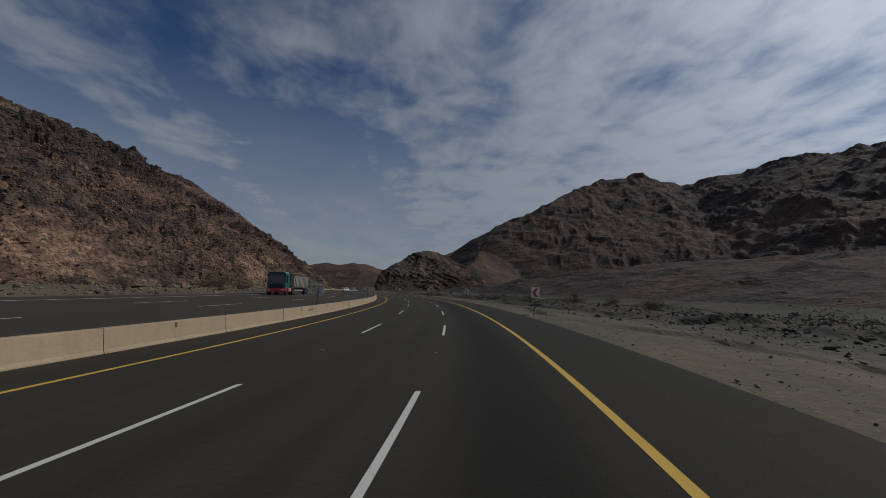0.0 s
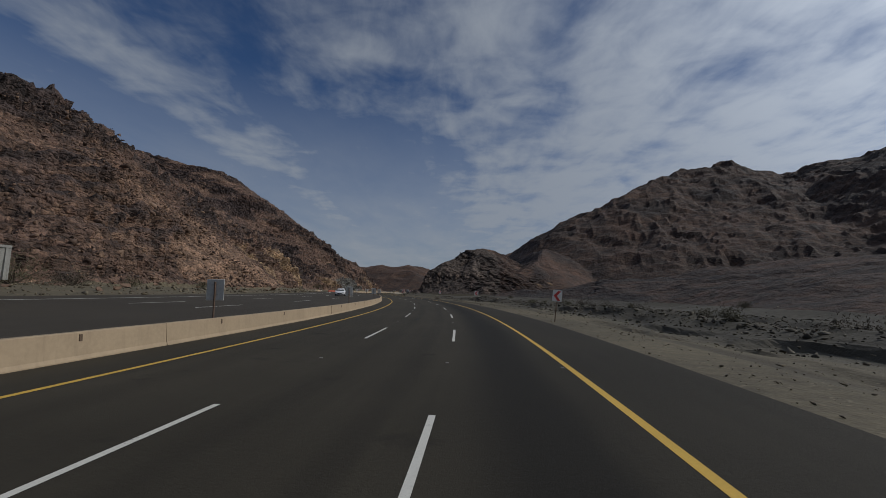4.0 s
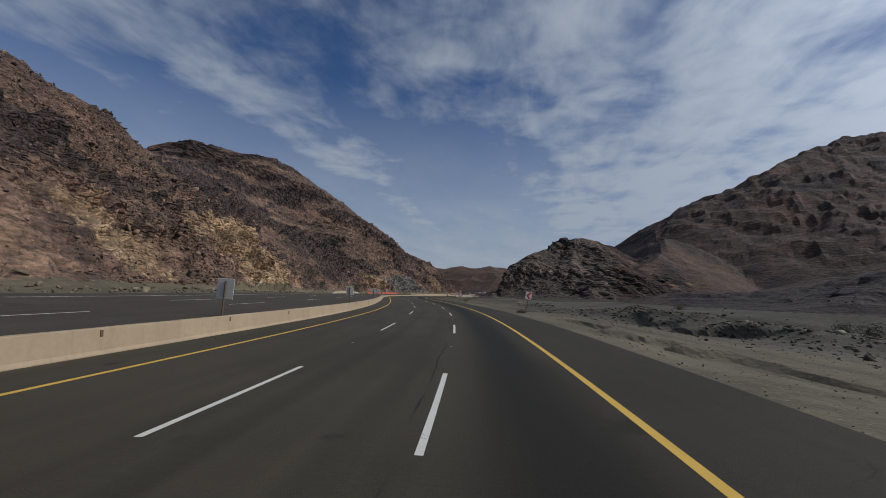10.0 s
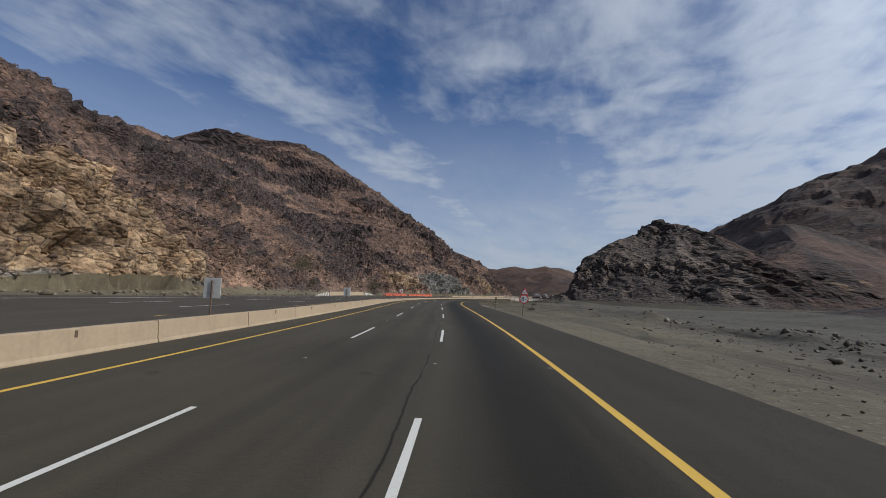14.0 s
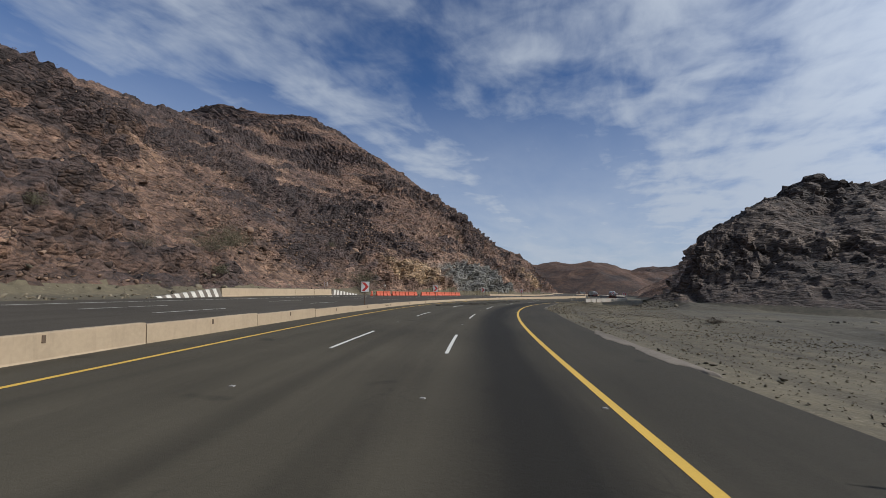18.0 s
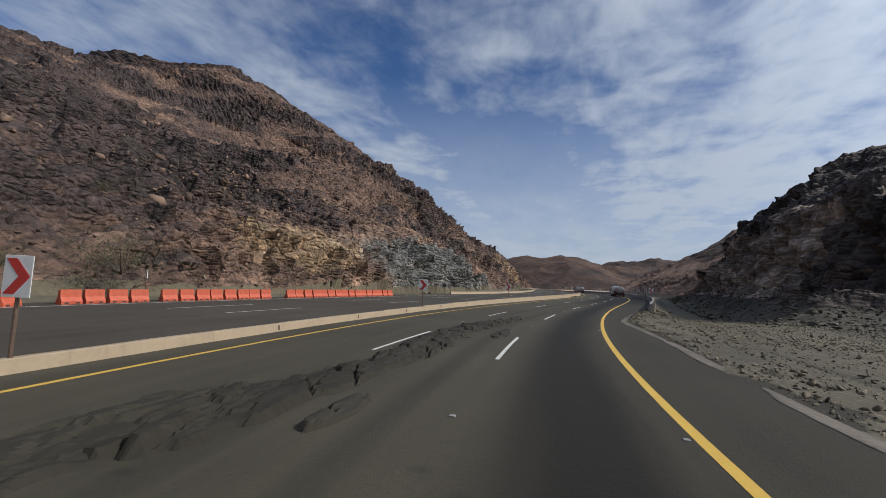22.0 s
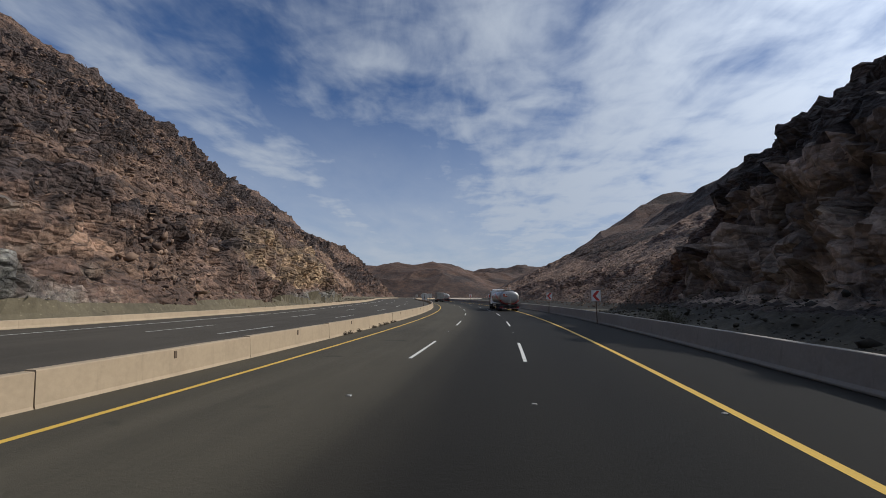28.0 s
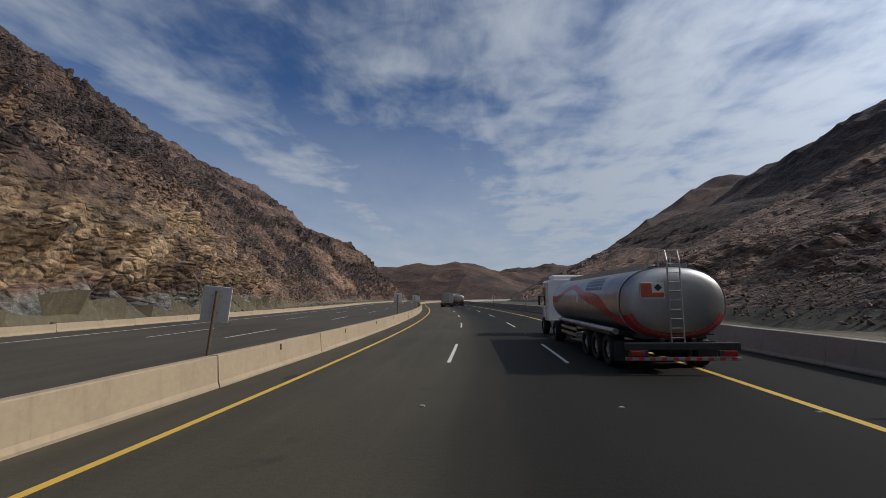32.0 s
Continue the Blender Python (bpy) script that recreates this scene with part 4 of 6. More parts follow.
def loft(rings, closed=True, cap=True, bm=None):
    """Skins rings of equal count of places."""
    bm = bm or bmesh.new()
    vs = [[bm.verts.new(p) for p in r] for r in rings]
    n = len(vs[0])
    for a, b in zip(vs[:-1], vs[1:]):
        for i in range(n if closed else n - 1):
            j = (i + 1) % n
            bm.faces.new((a[i], a[j], b[j], b[i]))
    if cap:
        bm.faces.new(vs[0][::-1])
        bm.faces.new(vs[-1])
    return bm


def ring_disc(r0, r1, y0, y1, seg=28):
    """A flat ring in the x-z plane."""
    prof = [(r1, y0), (r1, y1), (r0, y1), (r0, y0)]
    rings = []
    for i in range(seg + 1):
        a = 2 * math.pi * i / seg
        rings.append([(r * math.cos(a), y, r * math.sin(a)) for r, y in prof])
    return loft(rings, cap=False)


RUBBER = plain("tyre rubber", (0.022, 0.021, 0.020), 0.85)
DARK = plain("dark chassis paint", (0.025, 0.024, 0.024), 0.6)
STEEL = plain("galvanised steel", (0.42, 0.41, 0.39), 0.45, 0.9)
RIM = plain("pale wheel paint", (0.42, 0.41, 0.39), 0.5, 0.3)
ALU = plain("brushed tank aluminium", (0.40, 0.385, 0.37), 0.42, 1.0, 0.10, 1.2)
WHITE = plain("white vehicle paint", (0.74, 0.74, 0.73), 0.25, 0.0, 0.04, 2.0)
SIGN_WHITE = plain("retroreflective white", (0.72, 0.70, 0.66), 0.5, 0.0, 0.07, 5.0)
SIGN_RED = plain("faded sign red", (0.52, 0.045, 0.035), 0.5, 0.0, 0.12, 5.0)
SIGN_BACK = plain("dull aluminium sheet", (0.46, 0.45, 0.42), 0.55, 0.35, 0.10, 3.0)
BLACK = plain("sign black", (0.02, 0.02, 0.02), 0.6)
SIGN_YELLOW = plain("sign yellow", (0.66, 0.42, 0.04), 0.5)
POLE = plain("rusty brown post", (0.13, 0.085, 0.058), 0.75, 0.3, 0.25, 7.0)
ORANGE = plain("sun-faded orange plastic", (0.46, 0.092, 0.042), 0.6, 0.0, 0.2, 2.5)
RED_PAINT = plain("red paint", (0.42, 0.035, 0.035), 0.35)
GREEN_PAINT = plain("teal green cab paint", (0.012, 0.115, 0.105), 0.3)
BODY_GREY = plain("dusty grey tipper steel", (0.27, 0.265, 0.24), 0.65, 0.2, 0.15)
BLUE_MARK = plain("dark blue marking", (0.035, 0.06, 0.11), 0.4)
RAG = plain("brown cloth", (0.075, 0.045, 0.032), 0.95, 0.0, 0.25, 12.0)
LAMP_RED = plain("red lamp glass", (0.35, 0.02, 0.02), 0.2)
LAMP_CLEAR = plain("headlamp glass", (0.6, 0.6, 0.6), 0.08, 0.2)
GLASS, _t, _b = material("tinted vehicle glass", 0.05)
_b.inputs["Base Color"].default_value = (0.015, 0.018, 0.02, 1)
_b.inputs["Specular IOR Level"].default_value = 0.8


# ---- roadside walls ----
def median_lat(s):
    """Distance of the median wall's middle from the lane line."""
    return np.interp(s, [220, 275, 300, 330, 358, 430], [-10.62, -10.32, -9.92, -9.74, -9.98, -9.88])


def median_height(s):
    return np.interp(s, [262, 300, 327, 342, 362, 400, 440], [0.80, 0.43, 0.33, 0.34, 0.48, 0.70, 0.82])


def wall_profile(h, base, top):
    """Upright wall with a low toe, as x-z pairs."""
    return [(-base, 0), (base, 0), (base, 0.06), (base * 0.80, 0.16), (top + 0.015, h - 0.02), (top - 0.01, h), (-top + 0.01, h), (-top - 0.015, h - 0.02), (-base * 0.80, 0.16), (-base, 0.06)]


def wall_mesh(name, length, h, base, top, mat):
    bm = bmesh.new()
    n = 6
    prof = wall_profile(h, base, top)
    rng = random.Random(len(name) + int(length * 10))
    rings = [[(x + rng.uniform(-1, 1) * 0.004, (k / n - 0.5) * length, z + (rng.uniform(-1, 1) * 0.006 if z > 0.3 else 0)) for x, z in prof] for k in range(n + 1)]
    loft(rings, bm=bm)
    bmesh.ops.recalc_face_normals(bm, faces=bm.faces[:])
    me = bpy.data.meshes.new(name)
    bm.to_mesh(me)
    bm.free()
    me.materials.append(mat)
    return me


SLOT = plain("rust-brown slot plate", (0.10, 0.066, 0.04), 0.8)
SEG = 7.1
median = thing("median_barrier", "sandy beige concrete median barrier in joined sections", "barrier", kind="structure")
seg_meshes = [wall_mesh("barrier_section", SEG - 0.025, 0.82, 0.23, 0.13, CONCRETE) for _ in range(1)]
slot_me = part("reflector", block(-0.015, 0.02, -0.05, 0.05, -0.10, 0.10, 0.008), SLOT).data
bpy.data.objects.remove(bpy.data.objects["reflector"])
rng = random.Random(4)


def stations(s0, s1, lat, length):
    """Places along the road at which sections of that length, lat metres off the line, meet end to end."""
    out, s = [], s0
    while s < s1:
        bend = float(np.interp(s, np.arange(-100, 901, 20), BEND)) * 0.01
        out.append(s)
        s += length / (1 + bend * lat)
    return out


for s in stations(-20, 800, -10.1, SEG):
    low, lat = 0.82 - float(median_height(s)), float(median_lat(s))
    turn = math.degrees(math.atan2(float(median_lat(s - 3) - median_lat(s + 3)), 6.0))
    ob = new("barrier_section", seg_meshes[0])
    ob.parent = median
    ob.matrix_basis = road_pose(s, lat, -0.005 - low, turn) @ pose(rng.uniform(-0.012, 0.012), 0, 0, 0, rng.uniform(-0.5, 0.5), rng.uniform(-0.15, 0.15))
    if rng.random() < 0.86:
        sl = new("reflector", slot_me)
        sl.parent = ob
        sl.matrix_basis = pose(0.152, rng.uniform(-0.1, 0.1), 0.66, 0, -4, 0)

right_wall = thing("roadside_barrier", "grey concrete safety barrier along the road's outer edge", "barrier", kind="structure")
rw = wall_mesh("barrier_section_r", 6.0 - 0.02, 0.96, 0.31, 0.12, CONCRETE_GREY)
footing = part("footing", block(-0.20, 0.30, -2.99, 2.99, -2.3, 0.05, 0.02), CONCRETE).data
bpy.data.objects.remove(bpy.data.objects["footing"])
for s in stations(370.2, 800, 8.1, 6.0):
    ob = new("barrier_section", rw)
    ob.parent = right_wall
    if s < 404:
        foot_ob = new("footing", footing)
        foot_ob.parent = ob
        foot_ob.matrix_basis = pose(0.06, 0, 0)
    ob.matrix_basis = road_pose(s, float(np.interp(s, [367, 384, 430], [7.7, 8.15, 8.3])), -0.03, 0)

left_wall = thing("far_side_barrier", "beige concrete wall with striped sloping ends at the far verge", "barrier", kind="structure")
lw = wall_mesh("barrier_section_l", 5.0 - 0.02, 0.95, 0.30, 0.12, CONCRETE)
for i in range(5):
    ob = new("barrier_section", lw)
    ob.parent = left_wall
    ob.matrix_basis = road_pose(303.2 + 2.2 + 4.30 * i, -28.6, 0.38)
kerb = wall_mesh("barrier_section_k", 6.0 - 0.02, 0.5, 0.24, 0.16, CONCRETE)
for s in stations(398, 690, -28.0, 6.0):
    ob = new("barrier_section", kerb)
    ob.parent = left_wall
    ob.matrix_basis = road_pose(s, -28.0, float(opp_level(s, -28)) - 0.02)
STRIPE_W = plain("white wall paint", (0.52, 0.49, 0.42), 0.7, 0.0, 0.2, 3.0)
STRIPE_K = plain("black wall paint", (0.13, 0.105, 0.08), 0.7, 0.0, 0.25, 3.0)
for s0, way in ((303.2, -1), (324.7, 1)):
    end = new("barrier_end")
    end.parent = left_wall
    end.matrix_basis = road_pose(s0, -28.6, 0.38, 0 if way > 0 else 180)
    tagged(end, "sloping wall end painted in black and white bands")
    n = 16
    for k in range(n):
        def sec(u, lean):
            h = 0.95 - 0.80 * u
            return [(x * 1.02, u * 8.6 + lean * z, z) for x, z in [(-0.30, 0), (0.30, 0), (0.13, h), (-0.13, h)]]
        part("band", loft([sec(k / n, 0.45), sec((k + 1) / n, 0.45)]), STRIPE_W if k % 2 else STRIPE_K, end)


# orange plastic barriers
def orange_unit():
    ob = thing("plastic_barrier", "sun-faded orange plastic water-filled barrier on the verge", "barrier", "orange barriers on the far verge")
    prof = [(-0.24, 0.0), (0.24, 0.0), (0.24, 0.18), (0.12, 0.42), (0.09, 0.84), (-0.09, 0.84), (-0.12, 0.42), (-0.24, 0.18)]
    bm = loft([[(x * k, y, z * (0.985 if k < 1 else 1)) for x, z in prof] for y, k in ((-0.58, 0.94), (-0.55, 1), (0.55, 1), (0.58, 0.94))])
    body = part("body", bm, ORANGE, ob)
    for y in (-0.3, 0.3):
        part("recess", block(0.10, 0.245, y - 0.12, y + 0.12, 0.03, 0.12, 0.01), DARK, body)
    part("filler_cap", rod((0, 0, 0.83), (0, 0, 0.865), 0.06, 12), ORANGE, body)
    return ob


unit = orange_unit()
spots = [(331.6, 24)] + [(334.3 + 1.2 * i, 2 - i) for i in range(4)] + [(339.9 + 1.2 * i, 0) for i in range(8)] + [(351.3 + 1.2 * i, 0) for i in range(16)]
for k, (s, tw) in enumerate(spots):
    m = road_pose(s, -25.6 + 0.06 * math.sin(k * 2.1) + (0.5 if s < 334 else 0), float(opp_level(s, -25.6)), tw + 1.5 * math.sin(k))
    if k:
        copy_thing(unit, m)
    else:
        unit.matrix_basis = m


# ---- signs ----
def chevron(points_left=True, w=0.80, h=0.98, top=2.72):
    ob = thing("chevron_sign", "white bend sign with a red chevron on a leaning rusty post", "road sign", "bend chevrons")
    plate = part("plate", block(-w / 2, w / 2, -0.008, 0.008, top - h, top, 0.006, seg=1), SIGN_WHITE, ob)
    k = -1 if points_left else 1
    z0, z1, zm = top - h + 0.07, top - 0.07, top - h / 2
    o = [(-0.02 - 0.30, zm), (-0.02 + 0.06, z0), (-0.02 + 0.34, z0), (-0.02 - 0.01, zm), (-0.02 + 0.34, z1), (-0.02 + 0.06, z1)]
    o = [(-k * x, z) for x, z in o]
    part("chevron", slab(o if k < 0 else o[::-1], -0.014, -0.0085), SIGN_RED, plate, "red chevron")
    part("back_sheet", block(-w / 2 + 0.01, w / 2 - 0.01, 0.0085, 0.013, top - h + 0.01, top - 0.01), SIGN_BACK, plate, "dull grey sheet back")
    post = part("post", rod((0, 0.055, -0.3), (0, 0.055, top - 0.12), 0.042, 12), POLE, ob, "rusty brown post")
    for z in (top - 0.25, top - 0.72):
        part("bracket", block(-0.16, 0.16, 0.012, 0.03, z - 0.022, z + 0.022, 0.004), STEEL, post)
    return ob


ch_left = chevron(True)
rights = [(-8, 8.9), (42, 8.8), (94, 8.9), (145, 8.9), (198, 10.2), (408.5, 7.9), (444.4, 7.98), (468.2, 7.98), (498, 7.98), (532, 7.98), (566, 7.98)]
for k, (s, lat) in enumerate(rights):
    m = road_pose(s, lat, 0.0 if s < 300 else 0.15, -4) @ pose(0, 0, 0, 0, (4, 3, 5, 6, 10, 1, -1, 2, 1, 0, 2)[k], 0)
    if k:
        copy_thing(ch_left, m)
    else:
        ch_left.matrix_basis = m
ch_right = chevron(False, 0.72, 0.92, 2.45)
for k, (s, lat) in enumerate([(298.1, -9.93), (323.4, -9.78), (348.8, -9.9), (375, -9.95), (323.4, -28.9)]):
    m = road_pose(s, lat, 0.1, 6 if lat > -20 else -50) @ pose(0, 0, 0, 0, (0, 1, 0.5, -1, 2)[k], 0)
    if k:
        copy_thing(ch_right, m)
    else:
        ch_right.matrix_basis = m
for k, s in enumerate([-12, 10, 38, 76, 105, 134, 163, 192, 222, 252, 470.5, 503, 530, 558, 590]):
    z = float(opp_level(s, -11.9))
    c = copy_thing(ch_left, road_pose(s, -11.2 if s < 400 else -10.5, z - (0.92 if s < 400 else 0.32), 180 + 6) @ pose(0, 0, 0, 0, (2, -3, -6, 1, 2, 3, -2, 4, 1, 3, -6, -2, 1, 3, 2)[k], 0))
    tagged(c, "bend sign turned away, dull grey back with brackets on a post", group="bend signs on the median")


def speed_sign():
    ob = thing("speed_limit_sign", "red-ringed round speed sign under a red warning triangle", "road sign")
    post = part("post", rod((0, 0.06, -0.3), (0, 0.06, 2.95), 0.04, 12), POLE, ob, "grey-brown steel post")
    disc = new("limit_disc")
    disc.parent = ob
    disc.location = (0, 0, 1.83)
    part("disc_plate", rod((0, 0.004, 0), (0, 0.016, 0), 0.50, 40), SIGN_BACK, disc)
    part("red_ring", ring_disc(0.395, 0.51, -0.006, 0.004, 40), SIGN_RED, disc)
    part("white_face", rod((0, -0.004, 0), (0, 0.004, 0), 0.395, 40), SIGN_WHITE, disc)
    # the figures five and nought, in eastern Arabic form
    n = 24
    rings = []
    for i in range(n + 1):
        a = 2 * math.pi * i / n
        out = (-0.12 + 0.155 * math.cos(a) * (1 + 0.12 * -math.sin(a)), 0.0 + 0.215 * math.sin(a))
        inn = (-0.115 + 0.075 * math.cos(a), -0.035 + 0.105 * math.sin(a))
        rings.append([(out[0], -0.010, out[1]), (out[0], -0.004, out[1]), (inn[0], -0.004, inn[1]), (inn[0], -0.010, inn[1])])
    part("figure_five", loft(rings, cap=False), BLACK, disc, "black figure five")
    part("figure_nought", slab([(0.14, -0.01), (0.19, -0.075), (0.265, -0.02), (0.215, 0.05)], -0.010, -0.004), BLACK, disc, "black figure nought")
    tri = new("warning_triangle")
    tri.parent = ob
    tri.location = (0, 0, 2.32)
    part("red_plate", slab([(-0.44, 0.0), (0.44, 0.0), (0.42, 0.05), (0.03, 0.76), (-0.03, 0.76), (-0.42, 0.05)], -0.004, 0.010), SIGN_RED, tri)
    part("white_face", slab([(-0.32, 0.075), (0.32, 0.075), (0.0, 0.64)], -0.009, -0.004), SIGN_WHITE, tri)
    part("bend_mark", slab([(-0.085, 0.10), (-0.03, 0.10), (-0.03, 0.20), (0.055, 0.30), (0.055, 0.42), (0.0, 0.42), (0.0, 0.325), (-0.085, 0.225)], -0.013, -0.009), BLACK, tri)
    part("band", block(-0.36, 0.36, -0.004, 0.008, -0.06, 0.0), SIGN_RED, tri)
    return ob


speed_sign().matrix_basis = road_pose(249, 8.75, 0, -8) @ pose(0, 0, 0, 0, 5, 0)


stub = thing("broken_post", "short rusty brown post lying on the gravel", "post")
bm = rod((-0.38, 0, 0.05), (0.36, 0.05, 0.06), 0.055, 10)
part("tube", bm, POLE, stub)
part("end_plate", block(0.34, 0.36, -0.07, 0.13, 0.0, 0.14, 0.004), POLE, stub)
stub.matrix_basis = road_pose(42.0, 7.95, 0.0, 12)

SIGN_DULL = plain("bleached yellow sheeting", (0.55, 0.46, 0.20), 0.6)


def hazard_marker():
    ob = thing("hazard_marker", "narrow black and yellow striped marker on a post", "road sign")
    part("post", rod((0, 0.03, -0.2), (0, 0.03, 1.7), 0.03, 10), POLE, ob)
    plate = part("plate", block(-0.17, 0.17, -0.006, 0.006, 0.85, 1.80, 0.004, seg=1), SIGN_DULL, ob)
    for i in range(4):
        z = 0.90 + 0.235 * i
        part("stripe", slab([(-0.168, z), (0.168, z - 0.045 + 0.10), (0.168, z + 0.10 + 0.10), (-0.168, z + 0.145)], -0.011, -0.0065), BLACK, plate)
    return ob


hazard_marker().matrix_basis = road_pose(265.7, 8.0, 0, -10) @ pose(0, 0, 0, 0, 2, 0)


def back_sign(w, h, top, label, round_plate=False):
    ob = thing("road_sign", label, "road sign")
    part("post", rod((0, 0.04, -0.3), (0, 0.04, top), 0.035, 10), POLE, ob)
    if round_plate:
        part("plate", rod((0, -0.006, top - w / 2), (0, 0.006, top - w / 2), w / 2, 28), DARK, ob, "dark round plate")
    else:
        part("plate", block(-w / 2, w / 2, -0.006, 0.006, top - h, top, 0.004, seg=1), DARK, ob, "dark plate")
    return ob


back_sign(0.30, 0.8, 2.0, "narrow dark sign turned away on a far-side post").matrix_basis = road_pose(361, -28.8, 0.15, 180)
back_sign(0.75, 0.75, 2.2, "round dark sign turned away beside the cut rock", True).matrix_basis = road_pose(393, -28.4, 0.12, 200)
post = thing("marker_post", "plain slim steel post standing by the far wall", "post")
part("post", rod((0, 0, -0.2), (0, 0, 2.3), 0.04, 8), POLE, post)
part("cap", block(-0.07, 0.07, -0.02, 0.02, 1.7, 2.3), SIGN_WHITE, post)
post.matrix_basis = road_pose(324.5, -29.2, 0.2)
copy_thing(post, road_pose(339.5, -27.4, 0.2))

# scrawl on the median wall, as plain strokes
SCRAWL = plain("dark paint strokes", (0.12, 0.075, 0.04), 0.8)
for s0, n in ((33.5, 6), (119.5, 5), (146.8, 5), (303.6, 6)):
    g = thing("graffiti", "dark hand-painted strokes on the concrete wall", "graffiti", "wall graffiti")
    g.matrix_basis = road_pose(s0, float(median_lat(s0)) + 0.178, 0.42 if s0 < 250 else 0.14) @ pose(0, 0, 0, 0, -6, 0)
    r2 = random.Random(int(s0))
    for i in range(n):
        w, h = r2.uniform(0.05, 0.16), r2.uniform(0.06, 0.18)
        part("stroke", block(-0.004, 0.006, i * 0.21, i * 0.21 + w, 0.02, 0.02 + h), SCRAWL, g)
# a rag left on the wall
rag = thing("cloth", "crumpled brown cloth lying over the median wall", "cloth")
bm = bmesh.new()
bmesh.ops.create_icosphere(bm, subdivisions=3, radius=0.2)
for v in bm.verts:
    q = v.co.copy()
    v.co = Vector((q.x * 1.0, q.y * 2.2, q.z * 0.75)) * (1 + 0.45 * noise.noise(q * 9))
part("fold", bm, RAG, rag, smooth=True)
rag.matrix_basis = road_pose(138.6, -10.5, 0.78) @ pose(0, 0, 0, 0, 25, 0)
rag.scale = (0.62, 0.62, 0.7)


# ---- vehicles ----
_wheels = {}


def wheel(parent, x, y, r, width, rim_mat, side):
    """A tyre with its rim; side is +1 or -1 for the face that shows."""
    key = (r, width, rim_mat.name)
    if key not in _wheels:
        bm = bmesh.new()
        prof = [(r * 0.62, -width / 2), (r * 0.9, -width / 2), (r * 0.985, -width * 0.40), (r, -width * 0.2), (r, width * 0.2), (r * 0.985, width * 0.40), (r * 0.9, width / 2), (r * 0.62, width / 2)]
        loft([[(u, q * math.cos(a), q * math.sin(a)) for q, u in prof] for a in [2 * math.pi * i / 24 for i in range(25)]], cap=False, bm=bm)
        t = part("wheel", bm, RUBBER, smooth=True)
        bm = rod((-width * 0.30, 0, 0), (width * 0.30, 0, 0), r * 0.63, 24)
        rod((width * 0.28, 0, 0), (width * 0.44, 0, 0), r * 0.24, 12, bm)
        for i in range(8):
            a = 2 * math.pi * i / 8
            rod((width * 0.28, r * 0.42 * math.cos(a), r * 0.42 * math.sin(a)), (width * 0.35, r * 0.42 * math.cos(a), r * 0.42 * math.sin(a)), r * 0.07, 6, bm)
        q = part("rim", bm, rim_mat)
        _wheels[key] = (t.data, q.data)
        bpy.data.objects.remove(t)
        bpy.data.objects.remove(q)
    t = new("wheel", _wheels[key][0])
    t.parent = parent
    t.location = (x, y, r)
    q = new("rim", _wheels[key][1])
    q.parent = t
    if side < 0:
        q.rotation_euler = (0, 0, math.pi)
    return t


def oval(y, w, h, zc, n=40, power=2.35):
    out = []
    for i in range(n):
        a = 2 * math.pi * i / n
        c, s = math.cos(a), math.sin(a)
        out.append((w * math.copysign(abs(c) ** (2 / power), c), y, zc + h * math.copysign(abs(s) ** (2 / power), s)))
    return out


def cab(ob, y0, w, h, floor, paint, low_paint, roof_fairing=0.0):
    """A flat-fronted truck cab from y0 (rear) to y0 + 2.2 (front)."""
    f = y0 + 2.2
    rings = [[(-w, y, floor), (w, y, floor), (w, y, zm), (wt, y, h - 0.12), (wt - 0.1, y, h), (-wt + 0.1, y, h), (-wt, y, h - 0.12), (-w, y, zm)]
             for y, zm, wt in ((y0, 1.7, w - 0.02), (y0 + 1.5, 1.7, w - 0.02), (f - 0.12, 1.7, w - 0.05))]
    rings.append([(-w + 0.06, f, floor + 0.1), (w - 0.06, f, floor + 0.1), (w - 0.06, f, 1.65), (w - 0.2, f - 0.22, h - 0.18), (w - 0.3, f - 0.26, h - 0.06), (-w + 0.3, f - 0.26, h - 0.06), (-w + 0.2, f - 0.22, h - 0.18), (-w + 0.06, f, 1.65)])
    body = part("cab", loft(rings), paint, ob)
    part("windscreen", slab([(-w + 0.12, 1.72), (w - 0.12, 1.72), (w - 0.24, h - 0.34), (-w + 0.24, h - 0.34)], f - 0.06, f + 0.012), GLASS, body).data.transform(Matrix.Translation((0, 0, 0)))
    for sx in (-1, 1):
        part("side_window", block(sx * w - 0.012, sx * w + 0.012, f - 1.15, f - 0.35, 1.75, h - 0.38, 0.008), GLASS, body)
        part("mirror", block(sx * (w + 0.20) - 0.06, sx * (w + 0.20) + 0.06, f - 0.10, f - 0.02, 1.75, 2.35, 0.03), DARK, body)
        part("mirror_arm", rod((sx * (w - 0.02), f - 0.08, 2.3), (sx * (w + 0.2), f - 0.06, 2.3), 0.018, 6), DARK, body)
        part("door_handle", block(sx * w - 0.015, sx * w + 0.025, f - 1.12, f - 0.96, 1.55, 1.6, 0.005), DARK, body)
    part("bumper", block(-w, w, f - 0.12, f + 0.12, 0.38, 0.95, 0.05), low_paint, ob)
    part("grille", block(-w + 0.35, w - 0.35, f - 0.02, f + 0.03, 1.0, 1.55, 0.01), DARK, body)
    for sx in (-1, 1):
        part("headlight", block(sx * (w - 0.3) - 0.2, sx * (w - 0.3) + 0.2, f + 0.08, f + 0.135, 0.66, 0.86, 0.02), LAMP_CLEAR, ob)
    part("sun_visor", block(-w + 0.15, w - 0.15, f - 0.25, f + 0.10, h - 0.34, h - 0.27, 0.02), DARK, body)
    return body


